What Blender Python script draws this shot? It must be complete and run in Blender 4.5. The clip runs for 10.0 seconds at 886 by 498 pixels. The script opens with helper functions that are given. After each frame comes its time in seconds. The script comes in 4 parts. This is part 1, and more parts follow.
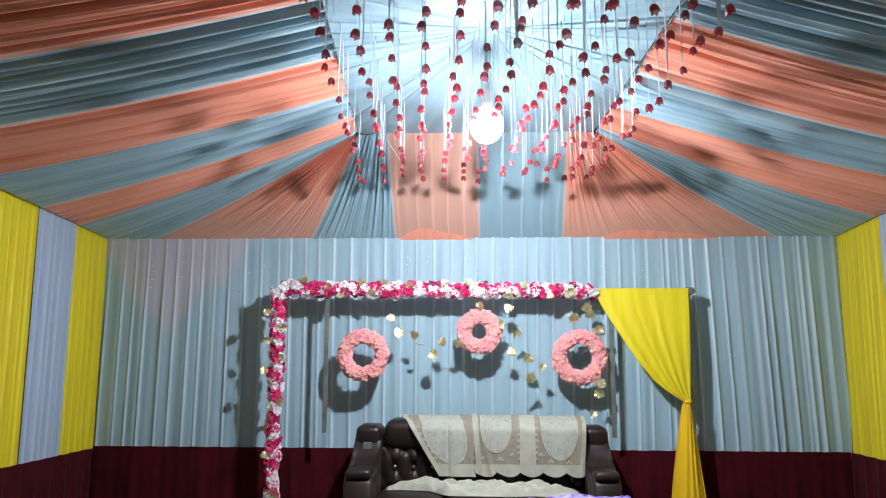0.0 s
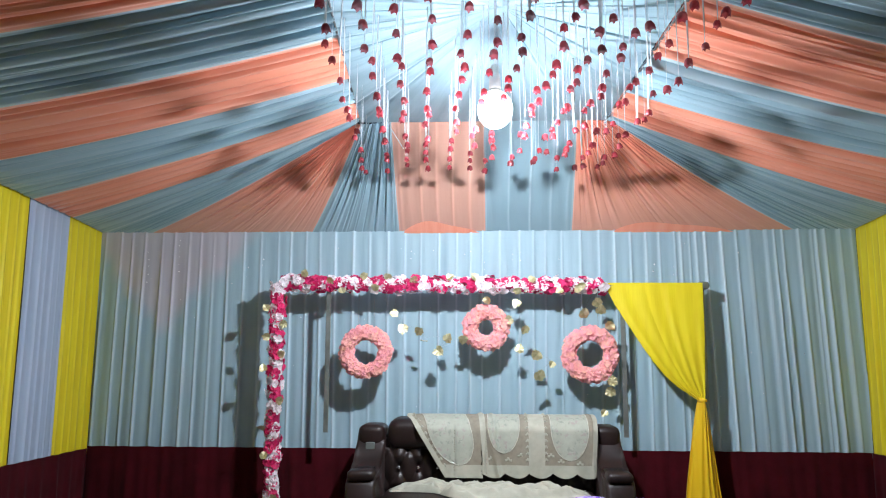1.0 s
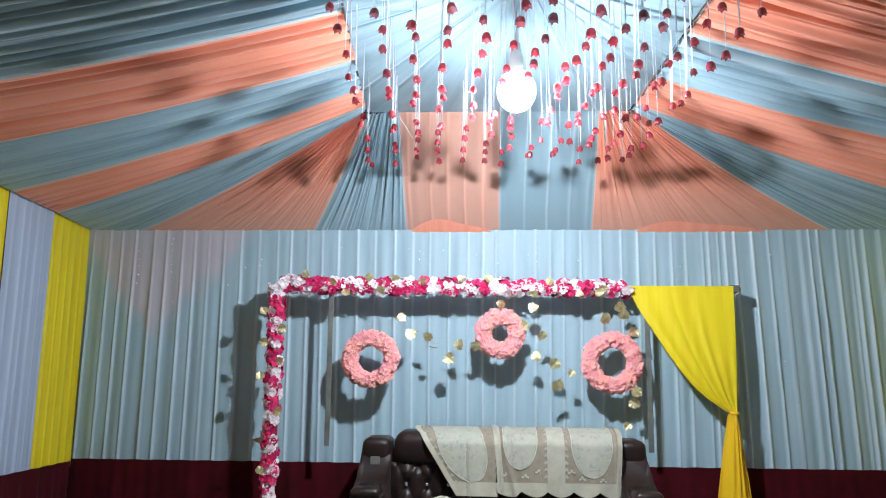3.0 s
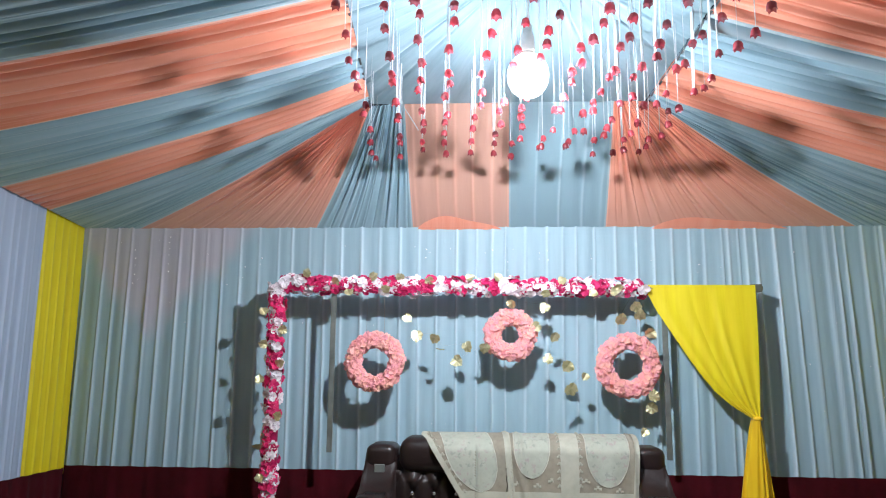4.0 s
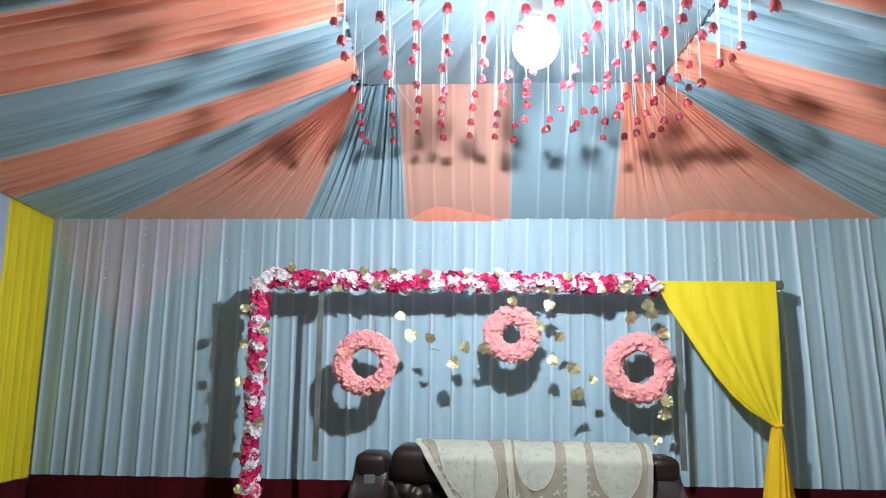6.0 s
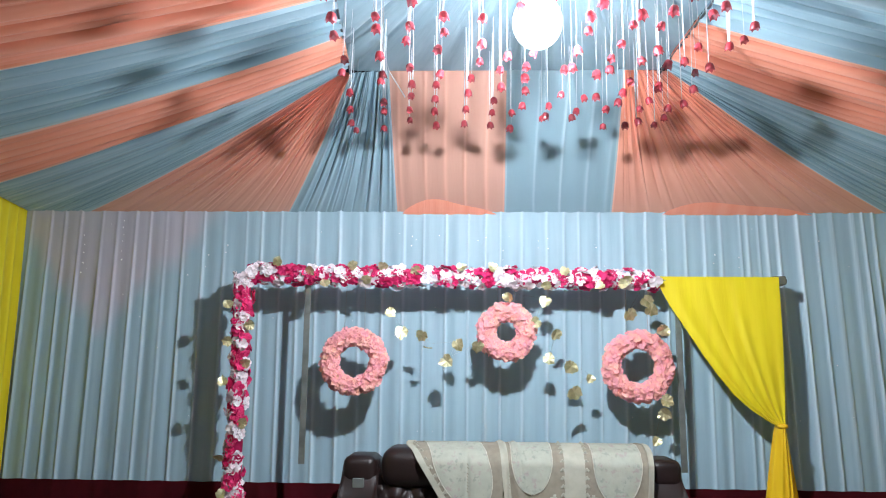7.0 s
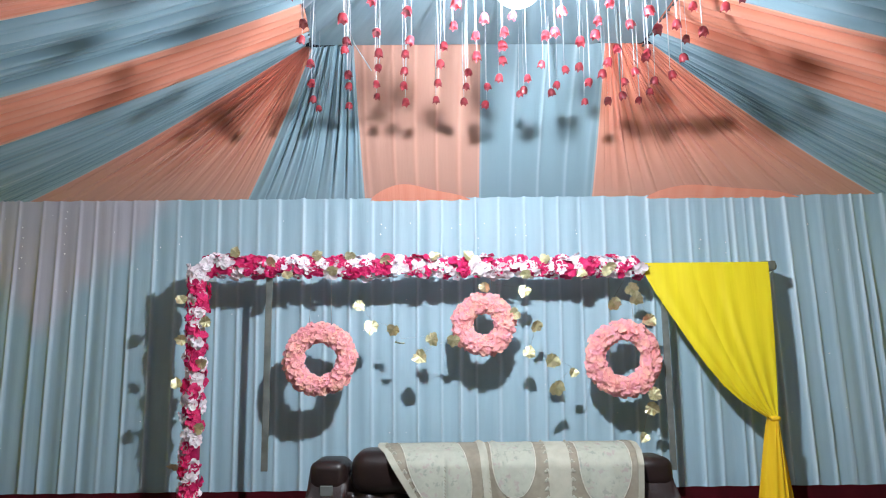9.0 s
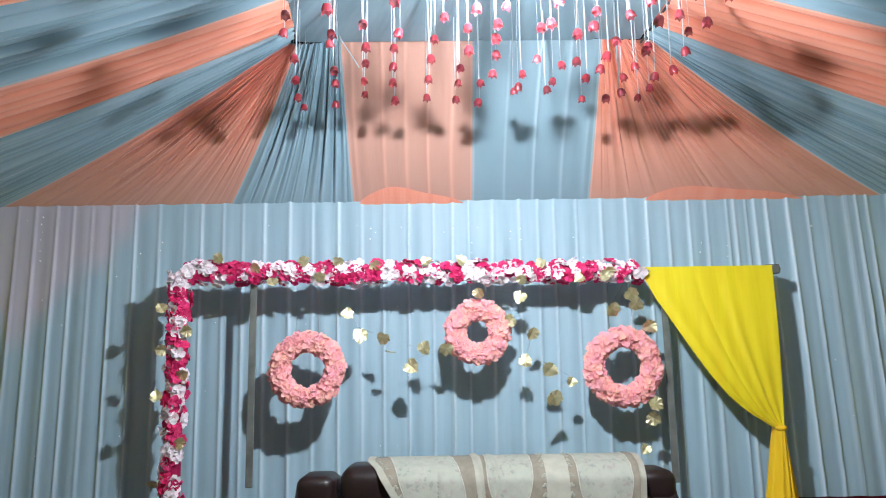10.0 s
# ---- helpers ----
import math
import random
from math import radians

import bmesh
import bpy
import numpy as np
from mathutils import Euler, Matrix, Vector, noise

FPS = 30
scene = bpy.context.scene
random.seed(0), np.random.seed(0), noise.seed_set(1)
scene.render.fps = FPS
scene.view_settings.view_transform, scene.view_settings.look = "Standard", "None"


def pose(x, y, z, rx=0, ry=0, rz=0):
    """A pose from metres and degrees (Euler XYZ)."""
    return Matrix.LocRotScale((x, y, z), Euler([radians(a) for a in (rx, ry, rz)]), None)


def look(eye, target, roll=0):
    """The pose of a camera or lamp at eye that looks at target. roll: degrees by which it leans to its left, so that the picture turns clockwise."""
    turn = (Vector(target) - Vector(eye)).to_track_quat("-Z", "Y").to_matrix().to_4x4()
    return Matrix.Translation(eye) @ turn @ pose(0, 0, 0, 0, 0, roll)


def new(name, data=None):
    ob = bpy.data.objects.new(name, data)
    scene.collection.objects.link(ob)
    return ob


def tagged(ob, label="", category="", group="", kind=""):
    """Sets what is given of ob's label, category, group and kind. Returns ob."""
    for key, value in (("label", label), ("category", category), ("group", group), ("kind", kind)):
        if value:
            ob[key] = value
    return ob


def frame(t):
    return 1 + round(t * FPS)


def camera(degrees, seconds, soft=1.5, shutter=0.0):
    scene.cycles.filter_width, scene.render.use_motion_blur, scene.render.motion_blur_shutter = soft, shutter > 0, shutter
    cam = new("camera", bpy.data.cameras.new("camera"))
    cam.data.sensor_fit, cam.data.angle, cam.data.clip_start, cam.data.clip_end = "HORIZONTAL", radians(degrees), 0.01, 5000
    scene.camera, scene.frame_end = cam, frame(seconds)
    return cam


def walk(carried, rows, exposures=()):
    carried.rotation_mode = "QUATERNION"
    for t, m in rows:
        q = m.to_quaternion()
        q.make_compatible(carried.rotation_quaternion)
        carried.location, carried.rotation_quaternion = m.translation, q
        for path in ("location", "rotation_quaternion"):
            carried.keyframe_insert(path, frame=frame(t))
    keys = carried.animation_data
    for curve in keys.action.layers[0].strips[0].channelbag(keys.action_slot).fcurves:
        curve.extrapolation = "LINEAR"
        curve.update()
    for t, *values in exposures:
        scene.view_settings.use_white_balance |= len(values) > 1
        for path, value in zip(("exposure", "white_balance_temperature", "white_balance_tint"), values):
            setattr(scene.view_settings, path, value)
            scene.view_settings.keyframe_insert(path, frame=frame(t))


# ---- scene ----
cam = camera(61.1, 10.0, soft=1.1)
PATH = [
    (0, (0.041, -0.229, 1.433), (-0.047, 1.746, 1.734), 0.2),
    (0.5, (0.036, -0.126, 1.424), (-0.057, 1.849, 1.722), 0.2),
    (1, (0.013, -0.036, 1.408), (-0.082, 1.939, 1.711), 0.2),
    (1.5, (-0.021, 0.067, 1.418), (-0.115, 2.041, 1.727), 0.4),
    (2, (-0.033, 0.16, 1.431), (-0.128, 2.132, 1.75), 0.5),
    (2.5, (-0.053, 0.258, 1.425), (-0.149, 2.229, 1.752), 0.5),
    (3, (-0.069, 0.336, 1.403), (-0.168, 2.307, 1.729), 0.5),
    (4.5, (-0.082, 0.652, 1.405), (-0.208, 2.619, 1.743), 0.5),
    (5, (-0.093, 0.72, 1.411), (-0.216, 2.688, 1.75), 0.5),
    (5.5, (-0.093, 0.814, 1.402), (-0.211, 2.781, 1.745), 0.6),
    (7, (-0.146, 1.086, 1.411), (-0.217, 3.057, 1.747), 0.6),
    (7.5, (-0.162, 1.156, 1.411), (-0.21, 3.126, 1.751), 0.5),
    (8, (-0.178, 1.232, 1.42), (-0.202, 3.204, 1.753), 0.1),
    (8.5, (-0.178, 1.306, 1.412), (-0.179, 3.278, 1.742), -0.3),
    (9, (-0.173, 1.376, 1.406), (-0.16, 3.349, 1.736), -0.6),
    (9.5, (-0.172, 1.46, 1.409), (-0.142, 3.43, 1.752), -1.1),
    (10, (-0.167, 1.531, 1.422), (-0.135, 3.5, 1.769), -1.0),
]
walk(cam, [(t, look(eye, target, roll)) for t, eye, target, roll in PATH])

# ---------------------------------------------------------------- light
FLOOR = 0.10
BULB = (0.10, 3.69, 2.74)
world = bpy.data.worlds.new("night")
scene.world = world
world.use_nodes = True
world.node_tree.nodes["Background"].inputs["Color"].default_value = (0.6, 0.7, 1.0, 1)
world.node_tree.nodes["Background"].inputs["Strength"].default_value = 0.02
BULB_POWER = 8400.0
scene.view_settings.exposure = 0.0


# ---------------------------------------------------------------- materials
def material(name, base, rough=0.6, metal=0.0, tint=None, scale=6.0, stretch=(1, 1, 1), grain=60.0, bump=0.15, depth=0.002,
             sheen=0.0, through_light=0.0, coords="Object", fold=None, backing=None, sheer=None, crease_shade=None, weave=0.0, random_tint=0.0, spec=0.4, random_hue=0.0):
    """Base colour with large and small variation, fine relief, and optional sheen, translucency, lighter folds and
    shade painted into creases.
    """
    m = bpy.data.materials.new(name)
    m.use_nodes = True
    nt = m.node_tree
    n, ln = nt.nodes, nt.links
    p = n["Principled BSDF"]
    tc = n.new("ShaderNodeTexCoord")
    mp = n.new("ShaderNodeMapping")
    mp.inputs["Scale"].default_value = stretch
    ln.new(tc.outputs[coords], mp.inputs["Vector"])
    big = n.new("ShaderNodeTexNoise")
    big.inputs["Scale"].default_value, big.inputs["Detail"].default_value = scale, 4
    ln.new(mp.outputs["Vector"], big.inputs["Vector"])
    fine = n.new("ShaderNodeTexNoise")
    fine.inputs["Scale"].default_value, fine.inputs["Detail"].default_value = grain, 3
    ln.new(mp.outputs["Vector"], fine.inputs["Vector"])
    mix = n.new("ShaderNodeMix")
    mix.data_type = "RGBA"
    tint = tint or tuple(c * 0.72 for c in base)
    mix.inputs["A"].default_value, mix.inputs["B"].default_value = (*base, 1), (*tint, 1)
    ramp = n.new("ShaderNodeMapRange")
    ramp.inputs["From Min"].default_value, ramp.inputs["From Max"].default_value = 0.38, 0.68
    ln.new(big.outputs["Fac"], ramp.inputs["Value"])
    ln.new(ramp.outputs["Result"], mix.inputs["Factor"])
    colour = mix.outputs["Result"]
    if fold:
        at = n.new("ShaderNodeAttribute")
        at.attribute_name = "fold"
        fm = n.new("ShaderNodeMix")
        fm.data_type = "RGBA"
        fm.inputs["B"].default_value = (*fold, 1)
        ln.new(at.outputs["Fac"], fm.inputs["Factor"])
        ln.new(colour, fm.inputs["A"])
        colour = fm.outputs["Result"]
    if backing:
        at = n.new("ShaderNodeAttribute")
        at.attribute_name = "backing"
        fm = n.new("ShaderNodeMix")
        fm.data_type, fm.blend_type = "RGBA", "MIX"
        fm.inputs["B"].default_value = (*backing, 1)
        half = n.new("ShaderNodeMath")
        half.operation = "MULTIPLY"
        half.inputs[1].default_value = 0.78
        ln.new(at.outputs["Fac"], half.inputs[0])
        ln.new(half.outputs[0], fm.inputs["Factor"])
        ln.new(colour, fm.inputs["A"])
        colour = fm.outputs["Result"]
    # shade painted into the cloth colour along its creases
    if crease_shade:
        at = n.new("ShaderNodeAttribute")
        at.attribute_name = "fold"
        shade_weight = n.new("ShaderNodeMath")
        shade_weight.operation, shade_weight.use_clamp = "MULTIPLY", True
        shade_weight.inputs[1].default_value = -1.0
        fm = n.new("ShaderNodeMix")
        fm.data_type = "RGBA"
        fm.inputs["B"].default_value = (*crease_shade, 1)
        ln.new(at.outputs["Fac"], shade_weight.inputs[0])
        ln.new(shade_weight.outputs[0], fm.inputs["Factor"])
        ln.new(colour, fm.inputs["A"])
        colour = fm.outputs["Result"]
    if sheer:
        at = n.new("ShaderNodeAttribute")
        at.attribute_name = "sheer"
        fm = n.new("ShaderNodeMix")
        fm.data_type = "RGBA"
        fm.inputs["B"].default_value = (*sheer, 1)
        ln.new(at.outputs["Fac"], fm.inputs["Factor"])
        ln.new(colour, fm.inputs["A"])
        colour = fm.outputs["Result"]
    if random_tint:
        info = n.new("ShaderNodeObjectInfo")
        hsv = n.new("ShaderNodeHueSaturation")
        rr = n.new("ShaderNodeMapRange")
        rr.inputs["To Min"].default_value, rr.inputs["To Max"].default_value = 1 - random_tint, 1 + random_tint * 0.4
        ln.new(info.outputs["Random"], rr.inputs["Value"])
        ln.new(rr.outputs["Result"], hsv.inputs["Value"])
        if random_hue:
            rh = n.new("ShaderNodeMapRange")
            rh.inputs["To Min"].default_value, rh.inputs["To Max"].default_value = 0.5 - random_hue, 0.5 + random_hue
            ln.new(info.outputs["Random"], rh.inputs["Value"])
            ln.new(rh.outputs["Result"], hsv.inputs["Hue"])
        ln.new(colour, hsv.inputs["Color"])
        colour = hsv.outputs["Color"]
    ln.new(colour, p.inputs["Base Color"])
    rm = n.new("ShaderNodeMapRange")
    rm.inputs["To Min"].default_value, rm.inputs["To Max"].default_value = max(0.02, rough - 0.12), min(1, rough + 0.12)
    ln.new(fine.outputs["Fac"], rm.inputs["Value"])
    ln.new(rm.outputs["Result"], p.inputs["Roughness"])
    p.inputs["Metallic"].default_value = metal
    p.inputs["Specular IOR Level"].default_value = spec
    p.inputs["Sheen Weight"].default_value = sheen
    p.inputs["Sheen Roughness"].default_value = 0.4
    b = n.new("ShaderNodeBump")
    b.inputs["Strength"].default_value, b.inputs["Distance"].default_value = bump, depth
    ln.new(fine.outputs["Fac"], b.inputs["Height"])
    ln.new(b.outputs["Normal"], p.inputs["Normal"])
    if through_light:
        tr = n.new("ShaderNodeBsdfTranslucent")
        ln.new(colour, tr.inputs["Color"])
        ms = n.new("ShaderNodeMixShader")
        ms.inputs["Fac"].default_value = through_light
        ln.new(p.outputs["BSDF"], ms.inputs[1])
        ln.new(tr.outputs["BSDF"], ms.inputs[2])
        ln.new(ms.outputs["Shader"], n["Material Output"].inputs["Surface"])
        if weave:
            gap, mw = n.new("ShaderNodeBsdfTransparent"), n.new("ShaderNodeMixShader")
            mw.inputs["Fac"].default_value = weave
            ln.new(ms.outputs["Shader"], mw.inputs[1])
            ln.new(gap.outputs["BSDF"], mw.inputs[2])
            ln.new(mw.outputs["Shader"], n["Material Output"].inputs["Surface"])
    return m


CLOTH = dict(coords="UV", stretch=(1.2, 14, 1), scale=1.1, grain=5.0, bump=0.30, depth=0.005, sheen=0.15, rough=0.5)
M_CORAL = material("coral_satin", (0.88, 0.37, 0.26), tint=(0.78, 0.28, 0.175), fold=(0.95, 0.60, 0.48), sheer=(0.60, 0.365, 0.29), crease_shade=(0.60, 0.13, 0.06), **CLOTH)
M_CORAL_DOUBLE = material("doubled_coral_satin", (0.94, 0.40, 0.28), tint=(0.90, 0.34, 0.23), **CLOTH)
M_BLUE = material("grey_blue_satin", (0.34, 0.50, 0.58), tint=(0.24, 0.38, 0.46), fold=(0.62, 0.76, 0.82), sheer=(0.265, 0.395, 0.455), crease_shade=(0.12, 0.23, 0.29), **CLOTH)
NET = dict(CLOTH, bump=0.22, depth=0.003)
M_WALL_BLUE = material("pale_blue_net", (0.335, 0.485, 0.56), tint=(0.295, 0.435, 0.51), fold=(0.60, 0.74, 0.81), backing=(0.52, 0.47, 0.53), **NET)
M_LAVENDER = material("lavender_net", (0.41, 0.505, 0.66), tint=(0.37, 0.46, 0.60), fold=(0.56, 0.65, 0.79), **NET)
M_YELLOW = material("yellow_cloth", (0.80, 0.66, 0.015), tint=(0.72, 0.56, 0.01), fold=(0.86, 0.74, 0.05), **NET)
M_CURTAIN = material("golden_yellow_cloth", (0.86, 0.54, 0.010), tint=(0.78, 0.45, 0.008), fold=(0.88, 0.70, 0.03), **NET)
M_MAROON = material("maroon_velvet", (0.068, 0.003, 0.008), tint=(0.038, 0.0015, 0.004), rough=0.9, sheen=0.08, scale=4, grain=90, bump=0.3, spec=0.15)
M_WHITE_PETAL = material("white_petal", (0.90, 0.86, 0.88), tint=(0.86, 0.72, 0.78), rough=0.65, scale=30, grain=120, random_tint=0.08, through_light=0.10)
M_PINK_PETAL = material("magenta_petal", (0.80, 0.03, 0.18), tint=(0.62, 0.015, 0.11), rough=0.6, scale=30, grain=120, random_tint=0.25, through_light=0.06)
M_CORAL_PETAL = material("coral_petal", (0.98, 0.45, 0.47), tint=(0.98, 0.51, 0.41), rough=0.6, scale=14, grain=120, random_tint=0.03, through_light=0.2, random_hue=0.022)
M_TULIP = material("red_tulip_cloth", (0.46, 0.040, 0.058), tint=(0.32, 0.020, 0.038), rough=0.40, scale=40, grain=150, random_tint=0.35, through_light=0.30, spec=0.6, sheen=0.15, weave=0.16)
M_RIBBON = material("white_ribbon", (0.72, 0.76, 0.78), tint=(0.60, 0.66, 0.70), rough=0.4, scale=20, grain=90, through_light=0.35)
M_GOLD = material("gold_foil", (0.84, 0.79, 0.50), tint=(0.58, 0.54, 0.30), rough=0.46, metal=0.85, scale=40, grain=70, bump=0.6, depth=0.004)
M_STEEL = material("dull_galvanised_steel", (0.30, 0.33, 0.31), tint=(0.20, 0.22, 0.21), rough=0.45, metal=0.7, scale=9, grain=80)
M_DARK_PIPE = material("dark_pipe", (0.13, 0.14, 0.15), rough=0.5, metal=0.4, scale=12)
M_LEATHER = material("dark_brown_leather", (0.022, 0.012, 0.011), tint=(0.013, 0.008, 0.007), rough=0.40, scale=7, grain=140, bump=0.35, depth=0.002, spec=0.36)
M_BLACK = material("black_plastic", (0.012, 0.012, 0.013), rough=0.3, scale=8)
M_LACE = material("beige_net", (0.275, 0.245, 0.19), tint=(0.23, 0.205, 0.155), rough=0.85, scale=25, grain=260, bump=0.6, depth=0.002)
M_CREAM = material("cream_lace", (0.43, 0.42, 0.34), tint=(0.36, 0.355, 0.29), rough=0.85, scale=16, grain=220, bump=0.5, depth=0.002)
M_PIPING = material("pale_cream_cord", (0.56, 0.54, 0.45), rough=0.8, scale=30)
M_FLORAL = material("cream_printed_lace", (0.385, 0.395, 0.325), tint=(0.345, 0.36, 0.30), rough=0.85, scale=30, grain=220, bump=0.5, depth=0.002)
M_PURPLE = material("purple_print_cloth", (0.08, 0.015, 0.34), tint=(0.45, 0.40, 0.62), rough=0.6, scale=19, grain=120)
M_THREAD = material("thin_thread", (0.35, 0.36, 0.34), rough=0.6)
M_CRYSTAL = material("silver_bead", (0.92, 0.93, 0.95), rough=0.14, metal=1.0, scale=50)
M_BEAD = material("white_glass_bead", (0.95, 0.95, 0.95), tint=(0.9, 0.9, 0.9), rough=0.15, scale=50, spec=1.0)
M_CARPET = material("brown_floor_sheet", (0.13, 0.095, 0.085), rough=0.95, scale=3, grain=150, bump=0.5)
M_OUTER = material("dark_tarpaulin", (0.07, 0.08, 0.10), rough=0.8, scale=2)
M_SOCKET = material("white_lamp_plastic", (0.8, 0.8, 0.78), rough=0.35, scale=10)


def add_print(m, layers):
    """Faded sprays of flowers printed on a cloth: blots of colour, gathered in loose groups."""
    nt = m.node_tree
    n, ln = nt.nodes, nt.links
    p = n["Principled BSDF"]
    uv = n.new("ShaderNodeTexCoord")
    for ink, size, amount, shift in layers:
        at = n.new("ShaderNodeMapping")
        at.inputs["Location"].default_value = (shift, 2 * shift, 0)
        ln.new(uv.outputs["UV"], at.inputs["Vector"])
        wob = n.new("ShaderNodeTexNoise")
        wob.inputs["Scale"].default_value, wob.inputs["Detail"].default_value = 16.0, 2.0
        ln.new(at.outputs["Vector"], wob.inputs["Vector"])
        fine = n.new("ShaderNodeTexNoise")
        fine.inputs["Scale"].default_value, fine.inputs["Detail"].default_value = size, 3.0
        ln.new(at.outputs["Vector"], fine.inputs["Vector"])
        a, b, c = n.new("ShaderNodeMapRange"), n.new("ShaderNodeMapRange"), n.new("ShaderNodeMath")
        a.inputs["From Min"].default_value, a.inputs["From Max"].default_value = 0.50, 0.58
        b.inputs["From Min"].default_value, b.inputs["From Max"].default_value, b.inputs["To Max"].default_value = 0.52, 0.60, amount
        c.operation = "MULTIPLY"
        ln.new(wob.outputs["Fac"], a.inputs["Value"]), ln.new(fine.outputs["Fac"], b.inputs["Value"])
        ln.new(a.outputs["Result"], c.inputs[0]), ln.new(b.outputs["Result"], c.inputs[1])
        mx = n.new("ShaderNodeMix")
        mx.data_type = "RGBA"
        mx.inputs["B"].default_value = (*ink, 1)
        ln.new(c.outputs[0], mx.inputs["Factor"])
        ln.new(p.inputs["Base Color"].links[0].from_socket, mx.inputs["A"])
        ln.new(mx.outputs["Result"], p.inputs["Base Color"])


add_print(M_FLORAL, (((0.17, 0.205, 0.18), 44.0, 0.42, 1.3), ((0.34, 0.23, 0.25), 38.0, 0.45, 4.1)))
M_GLOW = bpy.data.materials.new("lit_bulb_glass")
M_GLOW.use_nodes = True
_p = M_GLOW.node_tree.nodes["Principled BSDF"]
_p.inputs["Emission Color"].default_value = (0.89, 0.945, 1.03, 1)
_p.inputs["Emission Strength"].default_value = BULB_POWER

# weak see-through glow that imitates glare round the bulb
M_GLARE = bpy.data.materials.new("bulb_glare")
M_GLARE.use_nodes = True
_n, _l = M_GLARE.node_tree.nodes, M_GLARE.node_tree.links
_t, _e, _m = _n.new("ShaderNodeBsdfTransparent"), _n.new("ShaderNodeEmission"), _n.new("ShaderNodeMixShader")
_e.inputs["Color"].default_value, _e.inputs["Strength"].default_value = (0.90, 0.97, 1.0, 1), 7.0
_m.inputs["Fac"].default_value = 0.33
_l.new(_t.outputs["BSDF"], _m.inputs[1]), _l.new(_e.outputs["Emission"], _m.inputs[2])
_l.new(_m.outputs["Shader"], _n["Material Output"].inputs["Surface"])


# ---------------------------------------------------------------- mesh helpers
rng = random.Random(7)


def to_object(name, bm, mat, parent=None, label="", smooth=False):
    me = bpy.data.meshes.new(name)
    bmesh.ops.recalc_face_normals(bm, faces=bm.faces)
    bm.to_mesh(me)
    bm.free()
    return from_mesh(name, me, mat, parent, label, smooth)


def from_mesh(name, me, mat, parent=None, label="", smooth=False):
    ob = new(name, me)
    for m in (mat if isinstance(mat, (list, tuple)) else [mat]):
        if m and m.name not in me.materials:
            me.materials.append(m)
    if smooth:
        me.shade_smooth()
    if parent:
        ob.parent = parent
    if label:
        tagged(ob, label)
    return ob


def part(name, bm, mat, parent, label="", smooth=True):
    return to_object(name, bm, mat, parent, label, smooth)


def thing(name, at, label, category, group="", kind=""):
    e = new(name)
    e.empty_display_size = 0.05
    e.location = at
    return tagged(e, label, category, group, kind)


def shared(name, me, parent, m):
    ob = new(name, me)
    ob.parent = parent
    ob.matrix_basis = m
    return ob


def mesh_of(name, bm, mat, smooth=True):
    me = bpy.data.meshes.new(name)
    bmesh.ops.recalc_face_normals(bm, faces=bm.faces)
    bm.to_mesh(me)
    bm.free()
    me.materials.append(mat)
    if smooth:
        me.shade_smooth()
    return me


def rounded_box(bm, lo, hi, r=0.02, seg=3):
    c = [(a + b) / 2 for a, b in zip(lo, hi)]
    s = [b - a for a, b in zip(lo, hi)]
    made = bmesh.ops.create_cube(bm, size=1, matrix=Matrix.Translation(c) @ Matrix.Diagonal((*s, 1)))
    vs = made["verts"]
    if r > 0:
        es = list({e for v in vs for e in v.link_edges})
        bmesh.ops.bevel(bm, geom=vs + es, offset=min(r, min(s) * 0.49), segments=seg, profile=0.5, affect="EDGES")
    return bm


def box(lo, hi, r=0.02, seg=3):
    return rounded_box(bmesh.new(), lo, hi, r, seg)


def tube(points, r, sides=8, bm=None):
    """A round rod through the points."""
    bm = bm or bmesh.new()
    pts = [Vector(p) for p in points]
    rings = []
    for i, p in enumerate(pts):
        d = (pts[min(i + 1, len(pts) - 1)] - pts[max(i - 1, 0)]).normalized()
        a = d.orthogonal().normalized() if abs(d.z) < 0.99 else Vector((1, 0, 0))
        b = d.cross(a)
        rings.append([bm.verts.new(p + r * (math.cos(t) * a + math.sin(t) * b)) for t in (2 * math.pi * k / sides for k in range(sides))])
    for q, w in zip(rings, rings[1:]):
        off = min(range(sides), key=lambda o: (w[o].co - q[0].co).length)
        for k in range(sides):
            bm.faces.new((q[k], q[(k + 1) % sides], w[(k + 1 + off) % sides], w[(k + off) % sides]))
    bm.faces.new(rings[0][::-1])
    bm.faces.new(rings[-1])
    return bm


def lathe(profile, sides=24, bm=None):
    """Turns (radius, z) pairs round the z axis."""
    bm = bm or bmesh.new()
    rings = [[bm.verts.new((r * math.cos(2 * math.pi * k / sides), r * math.sin(2 * math.pi * k / sides), z)) for k in range(sides)] for r, z in profile]
    for q, w in zip(rings, rings[1:]):
        for k in range(sides):
            bm.faces.new((q[k], q[(k + 1) % sides], w[(k + 1) % sides], w[k]))
    bm.faces.new(rings[0][::-1])
    bm.faces.new(rings[-1])
    return bm


def fold_set(length, lo, hi, rnd):
    """Fold centres, heights and widths along a length."""
    out, c = [], rnd.uniform(0, hi)
    while c < length:
        out.append((c, rnd.uniform(0.45, 1.0), rnd.uniform(0.8, 1.4)))
        c += rnd.uniform(lo, hi)
    return out


def fold_height(v, folds, width):
    best = 0.0
    for c, a, w in folds:
        d = (v - c) / (width * w)
        if abs(d) < 3:
            best = max(best, a * math.exp(-d * d))
    return best


